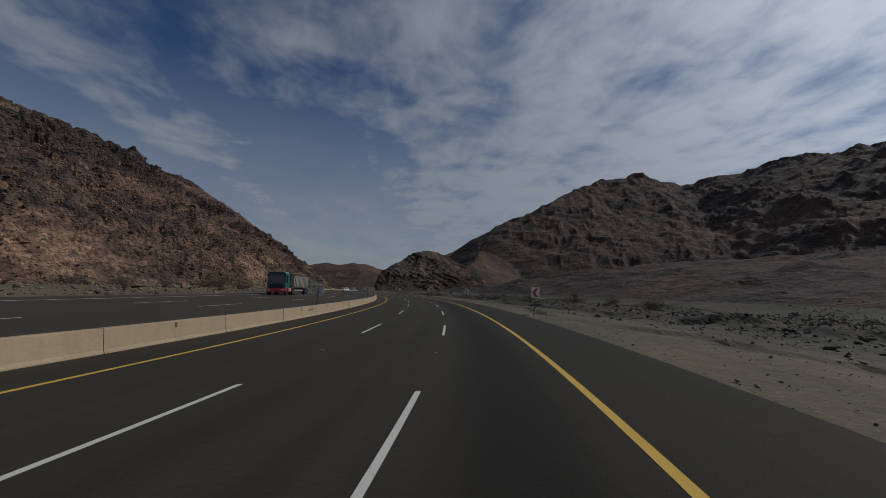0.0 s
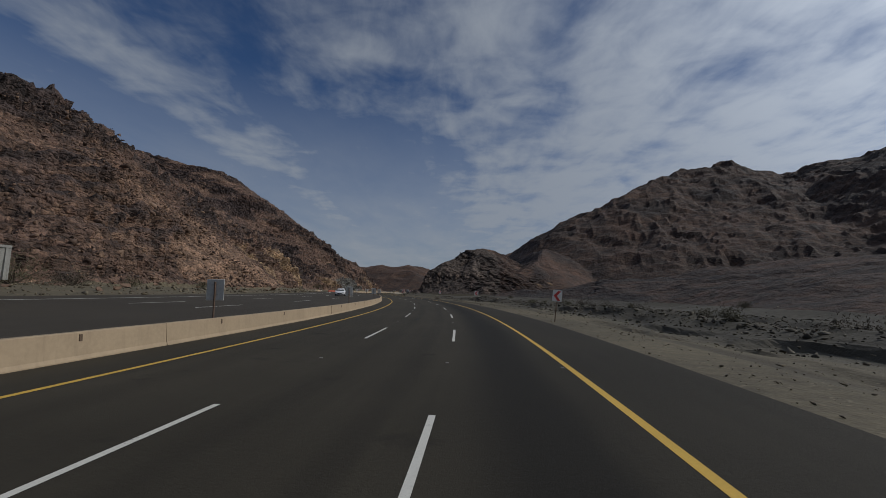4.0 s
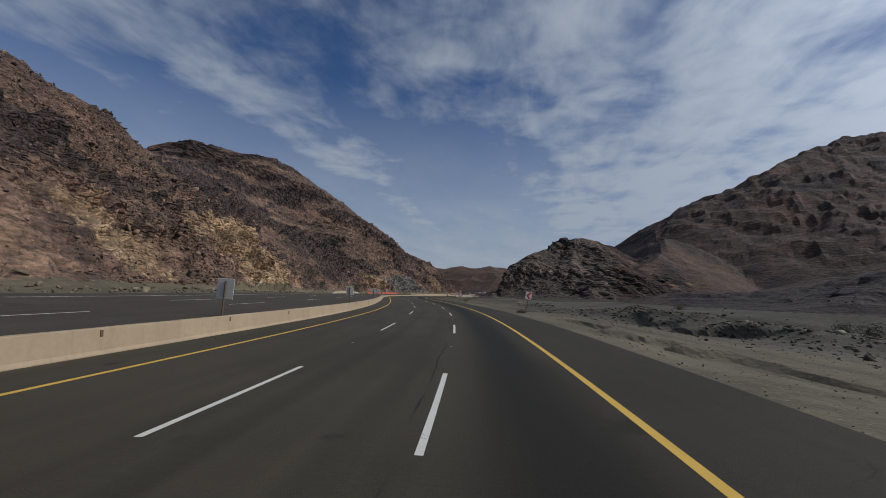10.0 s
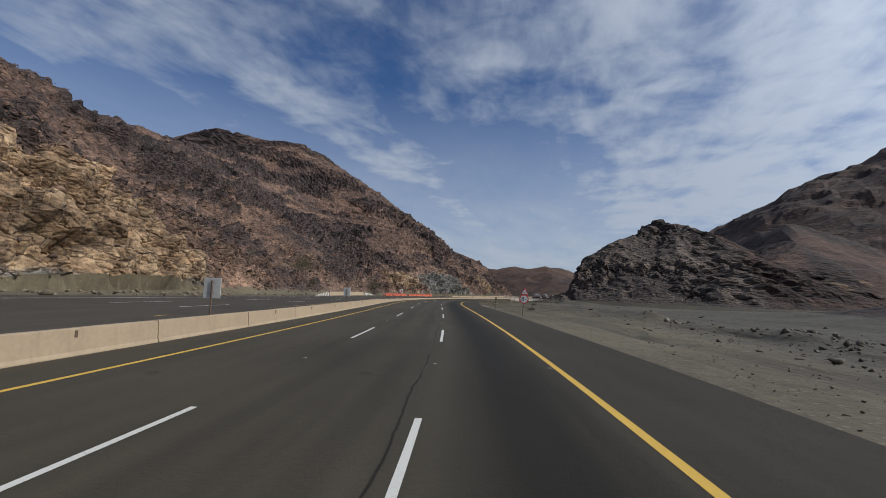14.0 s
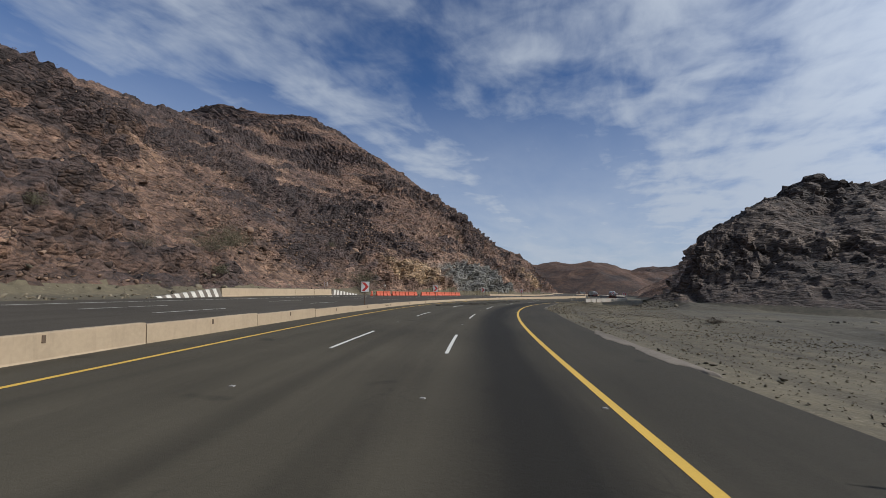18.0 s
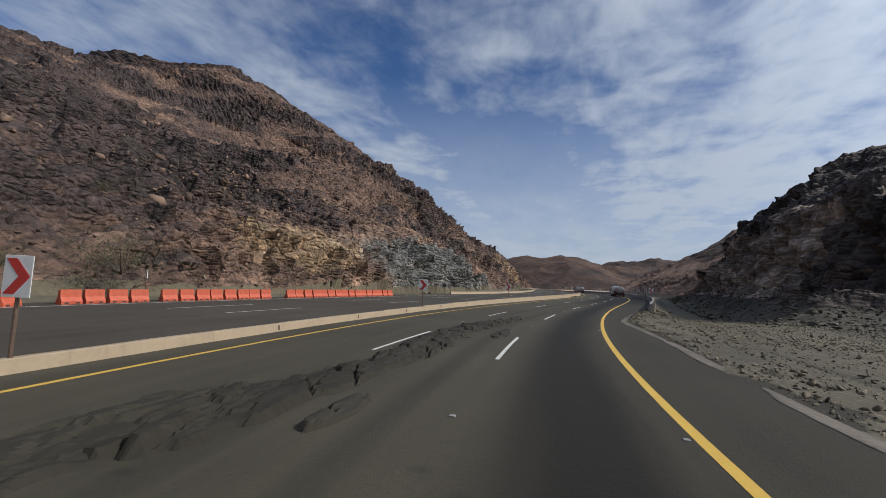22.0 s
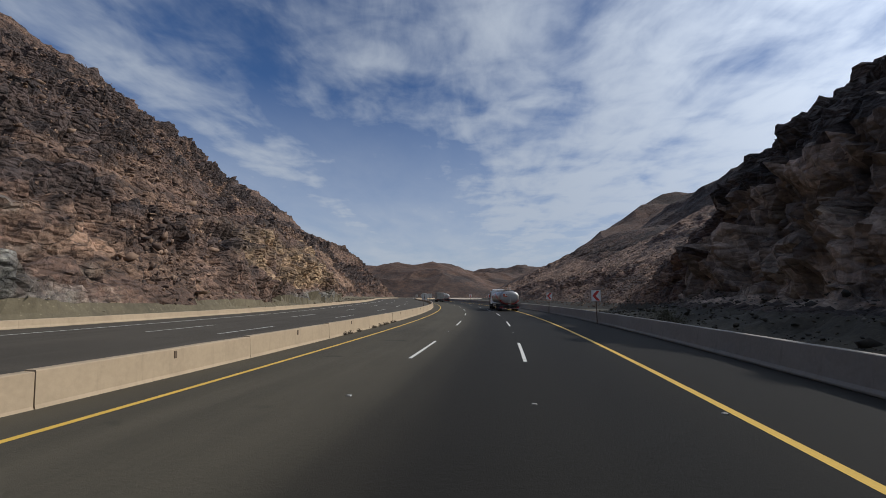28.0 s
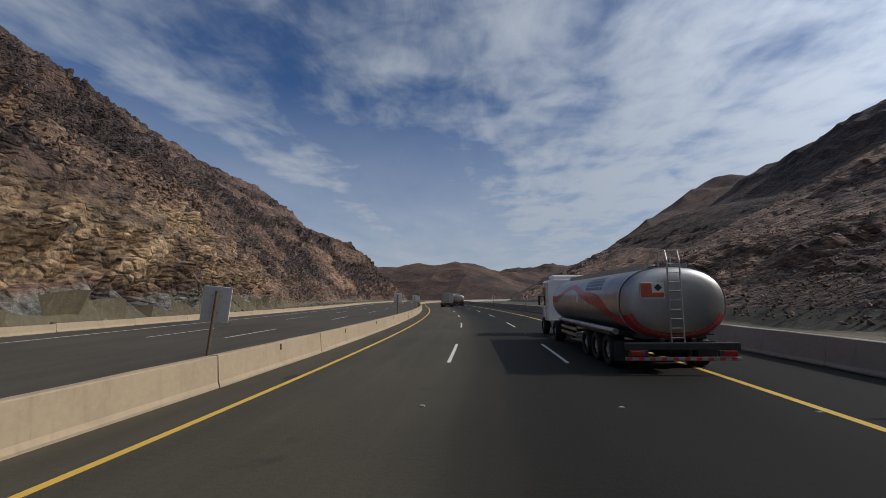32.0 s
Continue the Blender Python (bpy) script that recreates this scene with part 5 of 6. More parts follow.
def tanker():
    ob = thing("tanker_truck", "silver fuel tanker with a red wave stripe on the asphalt", "truck")
    W, H, ZC = 1.56, 1.08, 2.06
    stations = [(0.30, 0.60), (0.33, 0.78), (0.38, 0.90), (0.46, 0.965), (0.56, 1.0), (2.5, 1.0), (4.5, 1.0), (6.5, 1.0), (8.5, 1.0), (10.6, 1.0), (10.72, 0.96), (10.82, 0.88), (10.88, 0.7)]
    tank = part("tank", loft([oval(y, W * k, H * k, ZC) for y, k in stations]), ALU, ob, "brushed aluminium tank", True)
    part("rim_band", loft([oval(y, W * k, H * k, ZC) for y, k in ((0.52, 1.0), (0.52, 1.012), (0.60, 1.012), (0.60, 1.0))], cap=False), STEEL, tank, smooth=True)

    def skin(y, a, lift=1.004, k=1.0):
        c, s = math.cos(a), math.sin(a)
        return (W * k * lift * math.copysign(abs(c) ** (2 / 2.35), c), y, ZC + H * k * lift * math.copysign(abs(s) ** (2 / 2.35), s))

    for side in (0, 1):
        bm = bmesh.new()
        rows = []
        for i in range(49):
            y = 0.62 + i * 10.0 / 48
            u = (y - 0.62) / 10.0
            mid = 0.02 + 0.42 * math.exp(-((u - 0.62) / 0.17) ** 2) - 0.62 * math.exp(-((u - 0.0) / 0.16) ** 2) - 0.10 * math.exp(-((u - 0.9) / 0.1) ** 2) + 0.10
            wid = 0.11 + 0.06 * math.exp(-((u - 0.2) / 0.2) ** 2)
            rows.append([skin(y, (a if side else math.pi - a)) for a in (mid - wid, mid - wid / 3, mid + wid / 3, mid + wid)])
        loft(rows, closed=False, cap=False, bm=bm)
        part("wave_stripe", bm, RED_PAINT, tank, "red wave stripe", True)
        for r in range(4):
            for c in range(7):
                y, a = 2.4 + c * 0.30 + r * 0.16, 0.34 + r * 0.15
                q = [skin(y + dy, (a + da if side else math.pi - a - da), 1.006) for dy, da in ((0, 0), (0.2, 0), (0.27, 0.10), (0.07, 0.10))]
                bm = bmesh.new()
                bm.faces.new([bm.verts.new(p) for p in q])
                part("mark", bm, BLUE_MARK, tank)
        tag = [skin(5.4 + dy, (a if side else math.pi - a), 1.006) for dy, a in ((0, -0.02), (0.28, -0.02), (0.28, 0.22), (0, 0.22))]
        bm = bmesh.new()
        bm.faces.new([bm.verts.new(p) for p in tag])
        part("tag", bm, SIGN_WHITE, tank)
    bm = bmesh.new()
    loft([[skin(y, -math.pi + 0.30 + (math.pi - 0.60) * i / 20, 1.006, k) for i in range(21)] for y, k in ((0.56, 1.0), (0.46, 0.965), (0.385, 0.90), (0.345, 0.82))], closed=False, cap=False, bm=bm)
    part("rear_crescent", bm, RED_PAINT, tank, "red crescent on the tank's rear", True)
    # rear plates
    plate = part("hazard_plate", block(-1.0, -0.30, 0.28, 0.31, 2.18, 2.66, 0.004), SIGN_WHITE, ob, "orange danger plate with a white frame")
    part("field", block(-0.98, -0.66, 0.268, 0.28, 2.22, 2.64), ORANGE, plate)
    part("field", block(-0.65, -0.32, 0.268, 0.28, 2.22, 2.36), ORANGE, plate)
    part("field", slab([(-0.48, 2.40), (-0.36, 2.51), (-0.48, 2.62), (-0.60, 2.51)], 0.268, 0.28), BLACK, plate)
    lad = new("ladder")
    lad.parent = ob
    for x in (-0.22, 0.14):
        bm = rod((x, 0.18, 0.88), (x, 0.18, 3.30), 0.024, 8)
        rod((x, 0.18, 3.30), (x, 0.30, 3.62), 0.024, 8, bm)
        rod((x, 0.30, 3.62), (x, 0.75, 3.62), 0.024, 8, bm)
        rod((x, 0.75, 3.62), (x, 0.75, 3.14), 0.024, 8, bm)
        part("rail", bm, STEEL, lad)
    for i in range(9):
        part("rung", rod((-0.22, 0.18, 1.05 + 0.27 * i), (0.14, 0.18, 1.05 + 0.27 * i), 0.018, 8), STEEL, lad)
    part("catwalk", block(-0.30, 0.30, 0.75, 10.4, ZC + H + 0.005, ZC + H + 0.05, 0.01), DARK, tank)
    part("coaming", block(-0.62, -0.58, 0.7, 10.5, ZC + H - 0.06, ZC + H + 0.13), STEEL, tank)
    part("coaming", block(0.58, 0.62, 0.7, 10.5, ZC + H - 0.06, ZC + H + 0.13), STEEL, tank)
    for y in (2.2, 4.2, 6.2, 8.2, 9.8):
        part("manhole", rod((0, y, ZC + H), (0, y, ZC + H + 0.16), 0.28, 16), STEEL, tank)
    # underside
    for x in (-0.45, 0.45):
        part("frame_rail", block(x - 0.06, x + 0.06, 0.25, 14.4, 0.80, 1.02, 0.01), DARK, ob)
    part("cradle", block(-0.95, 0.95, 0.5, 10.2, 0.98, 1.12, 0.02), DARK, ob)
    bump_ = part("rear_bumper", block(-1.60, 1.60, 0.0, 0.12, 0.72, 0.92, 0.015), DARK, ob, "dark steel rear bumper")
    part("underrun_bar", block(-1.60, 1.60, 0.0, 0.10, 0.42, 0.52, 0.015), BODY_GREY, bump_)
    for i in range(10):
        part("red_band", block(-1.58 + 0.322 * i, -1.43 + 0.322 * i, -0.004, 0.0, 0.425, 0.515), RED_PAINT, bump_)
    for sx in (-1, 1):
        l = part("tail_light", block(sx * 1.24 - 0.26, sx * 1.24 + 0.26, -0.02, 0.10, 0.54, 0.71, 0.015), DARK, bump_)
        part("lens", block(sx * 1.28 - 0.19, sx * 1.28 + 0.19, -0.035, -0.02, 0.56, 0.69, 0.01), LAMP_RED, l)
        part("mudguard", block(sx * 1.28 - 0.32, sx * 1.28 + 0.32, 1.3, 5.6, 1.03, 1.07, 0.01), DARK, ob)
        part("hose_tube", rod((sx * 1.46, 1.2, 1.16), (sx * 1.46, 9.2, 1.16), 0.10, 14), STEEL, ob, "long steel hose tube", True)
        part("side_guard", block(sx * 1.44 - 0.03, sx * 1.44 + 0.03, 6.2, 9.2, 0.55, 0.67), STEEL, ob)
        part("side_guard", block(sx * 1.44 - 0.03, sx * 1.44 + 0.03, 6.2, 9.2, 0.80, 0.92), STEEL, ob)
        part("landing_leg", block(sx * 0.9 - 0.07, sx * 0.9 + 0.07, 8.9, 9.1, 0.25, 1.0, 0.01), DARK, ob)
        part("fuel_tank", block(sx * 1.02 - 0.28, sx * 1.02 + 0.28, 11.9, 12.9, 0.45, 0.98, 0.10), STEEL, ob)
        for y in (1.9, 3.2, 4.5, 10.5):
            wheel(ob, sx * 1.30, y, 0.51, 0.52, RIM, sx)
        wheel(ob, sx * 1.28, 14.6, 0.51, 0.34, RIM, sx)
    for y in (1.9, 3.2, 4.5, 10.5, 14.6):
        part("axle", rod((-1.0, y, 0.51), (1.0, y, 0.51), 0.08, 10), DARK, ob)
    part("mud_flap", block(-1.55, -1.0, 1.15, 1.17, 0.25, 0.85), DARK, ob)
    part("mud_flap", block(1.0, 1.55, 1.15, 1.17, 0.25, 0.85), DARK, ob)
    cab(ob, 13.0, 1.36, 3.25, 0.85, WHITE, WHITE)
    part("deflector", block(-1.1, 1.1, 13.1, 14.2, 3.24, 3.55, 0.12), WHITE, ob)
    return ob


tk = tanker()
tk.matrix_basis = road_pose(472.2, 2.8, 0.0, 2.0)
far_tanker = copy_thing(tk, road_pose(585, 1.4, 0.0))
tagged(far_tanker, "dusty silver fuel tanker further along the slow lane")


def tipper():
    ob = thing("tipper_truck", "dusty articulated tipper with a green and red cab", "truck")
    cab(ob, 11.9, 1.25, 3.15, 1.0, GREEN_PAINT, RED_PAINT)
    part("lower_cab", block(-1.26, 1.26, 11.9, 14.1, 0.55, 1.06, 0.04), RED_PAINT, ob)
    part("roof_visor", block(-1.1, 1.1, 12.2, 14.0, 3.14, 3.26, 0.04), BODY_GREY, ob)
    for x in (-0.45, 0.45):
        part("frame_rail", block(x - 0.06, x + 0.06, 0.3, 13.4, 0.85, 1.08), DARK, ob)
    body = part("tipper_body", loft([[(-w, y, z0), (w, y, z0), (w + 0.06, y, 2.75), (w - 0.04, y, 2.75), (w - 0.09, y, z0 + 0.1), (-w + 0.09, y, z0 + 0.1), (-w + 0.04, y, 2.75), (-w - 0.06, y, 2.75)] for y, w, z0 in ((0.0, 1.18, 1.15), (9.6, 1.18, 1.25))]), BODY_GREY, ob, "grey ribbed steel tipper body")
    part("front_board", block(-1.22, 1.22, 9.55, 9.65, 1.25, 3.0, 0.02), BODY_GREY, body)
    part("tail_board", block(-1.2, 1.2, -0.08, 0.0, 1.15, 2.75, 0.02), BODY_GREY, body)
    # dark block stands in for the shaded gap behind the cab
    part("gap_shade", block(-1.05, 1.05, 9.8, 10.8, 1.15, 2.9, 0.04), DARK, ob)
    for sx in (-1, 1):
        for i in range(12):
            part("rib", block(sx * 1.24 - 0.05, sx * 1.24 + 0.05, 0.15 + 0.85 * i, 0.25 + 0.85 * i, 1.22, 2.72), BODY_GREY, body)
        part("top_rail", block(sx * 1.24 - 0.06, sx * 1.24 + 0.06, 0, 9.6, 2.68, 2.80), BODY_GREY, body)
        part("fuel_tank", block(sx * 1.0 - 0.24, sx * 1.0 + 0.24, 10.8, 11.8, 0.5, 1.0, 0.08), RIM, ob)
        part("side_guard", block(sx * 1.18 - 0.03, sx * 1.18 + 0.03, 3.6, 8.6, 0.6, 0.72), RIM, ob)
        for y in (1.0, 2.3, 10.0):
            wheel(ob, sx * 1.1, y, 0.52, 0.5, RIM, sx)
        wheel(ob, sx * 1.12, 13.2, 0.52, 0.34, RED_PAINT, sx)
    for y in (1.0, 2.3, 10.0, 13.2):
        part("axle", rod((-1.0, y, 0.52), (1.0, y, 0.52), 0.08, 10), DARK, ob)
    return ob


tipper().matrix_basis = road_pose(75.8, -22.6, float(opp_level(70, -22.6)), 180)


def sedan():
    ob = thing("sedan_car", "clean white saloon car with tinted windows", "car")
    # stations: y, half width, low, shoulder height, top height, top half width
    st = [(-2.42, 0.62, 0.42, 0.74, 0.88, 0.52), (-2.32, 0.84, 0.30, 0.84, 1.00, 0.68), (-1.75, 0.92, 0.22, 0.90, 1.05, 0.74), (-1.0, 0.93, 0.22, 0.92, 1.33, 0.62), (-0.3, 0.93, 0.22, 0.92, 1.45, 0.60),
          (0.35, 0.93, 0.22, 0.92, 1.44, 0.60), (0.75, 0.93, 0.22, 0.92, 1.30, 0.62), (1.30, 0.92, 0.22, 0.90, 0.98, 0.76), (2.0, 0.90, 0.24, 0.80, 0.86, 0.72), (2.36, 0.80, 0.28, 0.66, 0.72, 0.60), (2.46, 0.60, 0.34, 0.58, 0.62, 0.50)]
    rings = []
    for y, w, z0, zs, zt, wt in st:
        half = [(w * 0.9, z0), (w, z0 + 0.18), (w, (z0 + zs) / 2 + 0.1), (w * 0.965, zs), (wt + 0.05, zt - 0.06), (wt - 0.06, zt)]
        rings.append([(x, y, z) for x, z in half] + [(-x, y, z) for x, z in reversed(half)])
    body = part("body", loft(rings), WHITE, ob, smooth=True)
    for sx in (-1, 1):
        o = [(-1.42, 0.97), (1.10, 0.95), (0.72, 1.27), (0.35, 1.37), (-0.35, 1.38), (-0.95, 1.27)]
        bm = bmesh.new()
        vs = [bm.verts.new((sx * (0.905 - (z - 0.95) * 0.60 + 0.006), y, z)) for y, z in o]
        bm.faces.new(vs)
        part("side_window", bm, GLASS, body)
        part("pillar", block(sx * 0.80 - 0.09, sx * 0.80 + 0.09, -0.10, -0.02, 0.96, 1.37), DARK, body)
        part("mirror", block(sx * 0.98 - 0.09, sx * 0.98 + 0.09, 0.72, 0.86, 0.95, 1.08, 0.03), WHITE, body)
        part("headlight", block(sx * 0.62 - 0.17, sx * 0.62 + 0.17, 2.28, 2.42, 0.58, 0.70, 0.03), LAMP_CLEAR, body)
        part("tail_light", block(sx * 0.66 - 0.18, sx * 0.66 + 0.18, -2.40, -2.30, 0.74, 0.86, 0.02), LAMP_RED, body)
        part("door_handle", block(sx * 0.93 - 0.01, sx * 0.93 + 0.015, -0.30, -0.14, 0.80, 0.83), STEEL, body)
        part("sill", block(sx * 0.90 - 0.03, sx * 0.90 + 0.035, -1.0, 1.0, 0.22, 0.30, 0.01), DARK, body)
        for y in (-1.45, 1.45):
            wheel(ob, sx * 0.83, y, 0.345, 0.23, STEEL, sx)
            part("wheel_arch", ring_disc(0.345, 0.40, -0.02, 0.02, 24), DARK, body).matrix_basis = pose(sx * 0.925, y, 0.36, 0, 0, 90)
    bm = bmesh.new()
    bm.faces.new([bm.verts.new(p) for p in ((-0.72, 1.30, 0.995), (0.72, 1.30, 0.995), (0.55, 0.60, 1.375), (-0.55, 0.60, 1.375))])
    part("windscreen", bm, GLASS, body)
    bm = bmesh.new()
    bm.faces.new([bm.verts.new(p) for p in ((-0.66, -1.72, 1.07), (0.66, -1.72, 1.07), (0.54, -0.85, 1.39), (-0.54, -0.85, 1.39))])
    part("rear_window", bm, GLASS, body)
    part("grille", block(-0.42, 0.42, 2.36, 2.475, 0.38, 0.56, 0.02), DARK, body)
    part("bumper", block(-0.80, 0.80, 2.26, 2.44, 0.24, 0.36, 0.04), DARK, body)
    return ob


sd = sedan()
sd.matrix_basis = road_pose(143.2, -18.2, float(opp_level(145, -18.2)), 180)


def box_truck():
    ob = thing("box_truck", "weathered box lorry driving away in the middle lane", "truck")
    part("cargo_box", block(-1.25, 1.25, 0.0, 7.0, 1.05, 3.5, 0.04), BODY_GREY, ob, "grey cargo box")
    for sx in (-1, 1):
        part("rear_door", block(sx * 0.61 - 0.58, sx * 0.61 + 0.58, -0.03, 0.0, 1.15, 3.4, 0.01), BODY_GREY, ob)
        part("lock_bar", rod((sx * 0.3, -0.05, 1.15), (sx * 0.3, -0.05, 3.4), 0.02, 8), STEEL, ob)
        part("tail_light", block(sx * 1.0 - 0.2, sx * 1.0 + 0.2, -0.02, 0.04, 0.8, 0.95), LAMP_RED, ob)
        for y in (1.6, 2.9):
            wheel(ob, sx * 1.05, y, 0.5, 0.5, RIM, sx)
        wheel(ob, sx * 1.08, 8.6, 0.5, 0.32, RIM, sx)
    part("bumper", block(-1.2, 1.2, 0.0, 0.1, 0.5, 0.75, 0.02), DARK, ob)
    for x in (-0.45, 0.45):
        part("frame_rail", block(x - 0.06, x + 0.06, 0.1, 9.0, 0.8, 1.05), DARK, ob)
    cab(ob, 7.3, 1.22, 2.9, 0.9, WHITE, DARK)
    return ob


box_truck().matrix_basis = road_pose(566, -3.2, 0.0, 0)


# ---- stones ----
def rock_shape(seed, sub=1, flat=0.7):
    """An angular broken stone: a ball cut by planes."""
    bm = bmesh.new()
    bmesh.ops.create_icosphere(bm, subdivisions=sub, radius=0.62)
    r3 = random.Random(seed)
    cuts = [(Vector((r3.gauss(0, 1), r3.gauss(0, 1), r3.gauss(0, 1))).normalized(), r3.uniform(0.10, 0.32)) for _ in range(12)]
    sx, sy = r3.uniform(0.8, 1.7), r3.uniform(0.6, 1.1)
    for v in bm.verts:
        for n, d in cuts + cuts:
            k = v.co.dot(n) - d
            if k > 0:
                v.co -= n * k
        v.co = Vector((v.co.x * sx, v.co.y * sy, v.co.z * flat))
    return bm


def scatter(name, places, mat, label, seed, sub=0):
    """Many loose stones in one mesh: places are rows of x, y, z, size."""
    gen = np.random.default_rng(seed)
    shapes = []
    for k in range(10):
        bm = rock_shape(seed * 31 + k, sub, 0.55 + 0.05 * k)
        bm.verts.ensure_lookup_table()
        bm.faces.ensure_lookup_table()
        shapes.append((np.array([v.co[:] for v in bm.verts]), np.array([[v.index for v in f.verts] for f in bm.faces])))
        bm.free()
    V, F, base = [], [], 0
    kind = gen.integers(0, 10, len(places))
    for k, (sv, sf) in enumerate(shapes):
        P = places[kind == k]
        n = len(P)
        if not n:
            continue
        a, tilt = gen.uniform(0, 6.28, n), gen.normal(0, 0.35, n)
        c, s = np.cos(a)[:, None], np.sin(a)[:, None]
        ct, st_ = np.cos(tilt)[:, None], np.sin(tilt)[:, None]
        x, y, z = (sv[None, :, i] * P[:, 3][:, None] for i in range(3))
        y, z = y * ct - z * st_, y * st_ + z * ct
        x, y = x * c - y * s, x * s + y * c
        V.append(np.stack([x + P[:, 0:1], y + P[:, 1:2], z + P[:, 2:3]], -1).reshape(-1, 3))
        F.append((sf[None] + (np.arange(n) * len(sv))[:, None, None] + base).reshape(-1, 3))
        base += n * len(sv)
    V, F = np.concatenate(V), np.concatenate(F)
    me = bpy.data.meshes.new(name)
    me.vertices.add(len(V))
    me.vertices.foreach_set("co", V.astype(np.float32).ravel())
    me.loops.add(F.size)
    me.loops.foreach_set("vertex_index", F.astype(np.int32).ravel())
    me.polygons.add(len(F))
    me.polygons.foreach_set("loop_start", np.arange(0, F.size, 3, dtype=np.int32))
    me.polygons.foreach_set("loop_total", np.full(len(F), 3, dtype=np.int32))
    me.update(calc_edges=True)
    me.materials.append(mat)
    return tagged(new(name, me), label, "stones", kind="stuff")


def stone_material(name, stops):
    m, t, b = material(name, 0.92)
    isl = nd(t, "ShaderNodeNewGeometry").outputs["Random Per Island"]
    v = coords(t)
    f = noisy(t, v, 5.0, 5.0, 0.7)
    n = mathn(t, "ADD", mathn(t, "MULTIPLY", isl, 0.7), mathn(t, "MULTIPLY", f, 0.3))
    t.links.new(ramp(t, n, stops), b.inputs["Base Color"])
    bump(t, b, f, 0.5, 0.06)
    return m


STONES_WARM = stone_material("brown slope stones", [(0.12, (0.042, 0.029, 0.024)), (0.45, (0.120, 0.076, 0.052)), (0.72, (0.20, 0.128, 0.084)), (0.92, (0.27, 0.18, 0.118))])
STONES_GREY = stone_material("grey river stones", [(0.12, (0.029, 0.025, 0.018)), (0.45, (0.074, 0.064, 0.045)), (0.75, (0.130, 0.112, 0.080)), (0.95, (0.30, 0.265, 0.20))])
STONES_DUST = stone_material("dusty gravel stones", [(0.12, (0.07, 0.057, 0.037)), (0.5, (0.142, 0.116, 0.074)), (0.9, (0.24, 0.20, 0.135))])

gen = np.random.default_rng(11)


def pick(field, n, weight):
    qx, qy, qz, gs, gl, gz = field
    w = (weight(gs, gl, gz) * np.ones(gs.shape)).ravel()
    i = gen.choice(w.size, n, p=w / w.sum())
    j = gen.uniform(-0.5, 0.5, (n, 2))
    return qx.ravel()[i] + j[:, 0], qy.ravel()[i] + j[:, 1], qz.ravel()[i], gz.ravel()[i], gl.ravel()[i]


def near_path(gs):
    return ((gs > 10) & (gs < 640)) * 1.0


patchy = np.clip(0.25 + 1.6 * fbm(LEFT[0] / 18, LEFT[1] / 18, LEFT[2] / 18, 3, 61), 0.02, 1.5) * (1 - 0.92 * ease(LEFT_CUT, 0.15, 0.45))
x, y, z, h, l = pick(LEFT, 66000, lambda s, l, z: near_path(s) * (z > 1.0) * np.exp(-np.clip(-l - 30, 0, None) / 50) * patchy)
size = gen.lognormal(-0.72, 0.55, len(x)).clip(0.2, 2.4)
scatter("slope_stones", np.stack([x, y, z + size * 0.03, size], -1), STONES_WARM, "loose brown stones and blocks strewn over the slope", 1)
x, y, z, h, l = pick(LEFT, 5000, lambda s, l, z: near_path(s) * (z < 2.5) * (-l > 28.5) * np.exp(-np.clip(-l - 30, 0, None) / 14))
size = gen.lognormal(-1.25, 0.6, len(x)).clip(0.12, 1.4)
scatter("verge_stones", np.stack([x, y, z + size * 0.12, size], -1), STONES_DUST, "scattered stones along the foot of the slope", 2)
x, y, z, h, l = pick(RIGHT, 26000, lambda s, l, z: ((s > -20) & (s < 335)) * (z < 3.5) * (l > 15) * np.interp(s, [212, 245], [1, 0.10]) * np.exp(-np.clip(l - 20, 0, None) / 30) * (0.35 + 5.0 * np.clip(bank, 0, 1)))
size = gen.lognormal(-1.72, 0.6, len(x)).clip(0.08, 1.0)
scatter("river_stones", np.stack([x, y, z + size * 0.10, size], -1), STONES_GREY, "grey river-bed stones and rubble", 3)
x, y, z, h, l = pick(RIGHT, 42000, lambda s, l, z: ((s > 0) & (s < 380)) * (z < 1.0) * (l > 7.9) * (l < 24) * np.interp(s, [0, 240, 290, 380], [0.22, 0.3, 1.5, 1.5]))
size = gen.lognormal(-2.62, 0.5, len(x)).clip(0.04, 0.34)
scatter("gravel_stones", np.stack([x, y, z + size * 0.2, size], -1), STONES_DUST, "pale loose stones on the gravel shoulder", 4)
x, y, z, h, l = pick(RIGHT, 12000, lambda s, l, z: ((s > 470) & (s < 660)) * (z > 0.4) * np.exp(-np.clip(l - 14, 0, None) / 30))
size = gen.lognormal(-1.35, 0.5, len(x)).clip(0.12, 0.95)
scatter("hillside_stones", np.stack([x, y, z + size * 0.10, size], -1), STONES_WARM, "loose stones on the hillside behind the barrier", 5)
x, y, z, h, l = pick(RIGHT, 6000, lambda s, l, z: ((s > 355) & (s < 480)) * (z < 3.0) * (l > 14.5) * (l < 27))
size = gen.lognormal(-1.6, 0.65, len(x)).clip(0.10, 1.1)
scatter("rubble", np.stack([x, y, z + size * 0.12, size], -1), STONES_GREY, "fallen grey rubble at the foot of the cliff", 6)

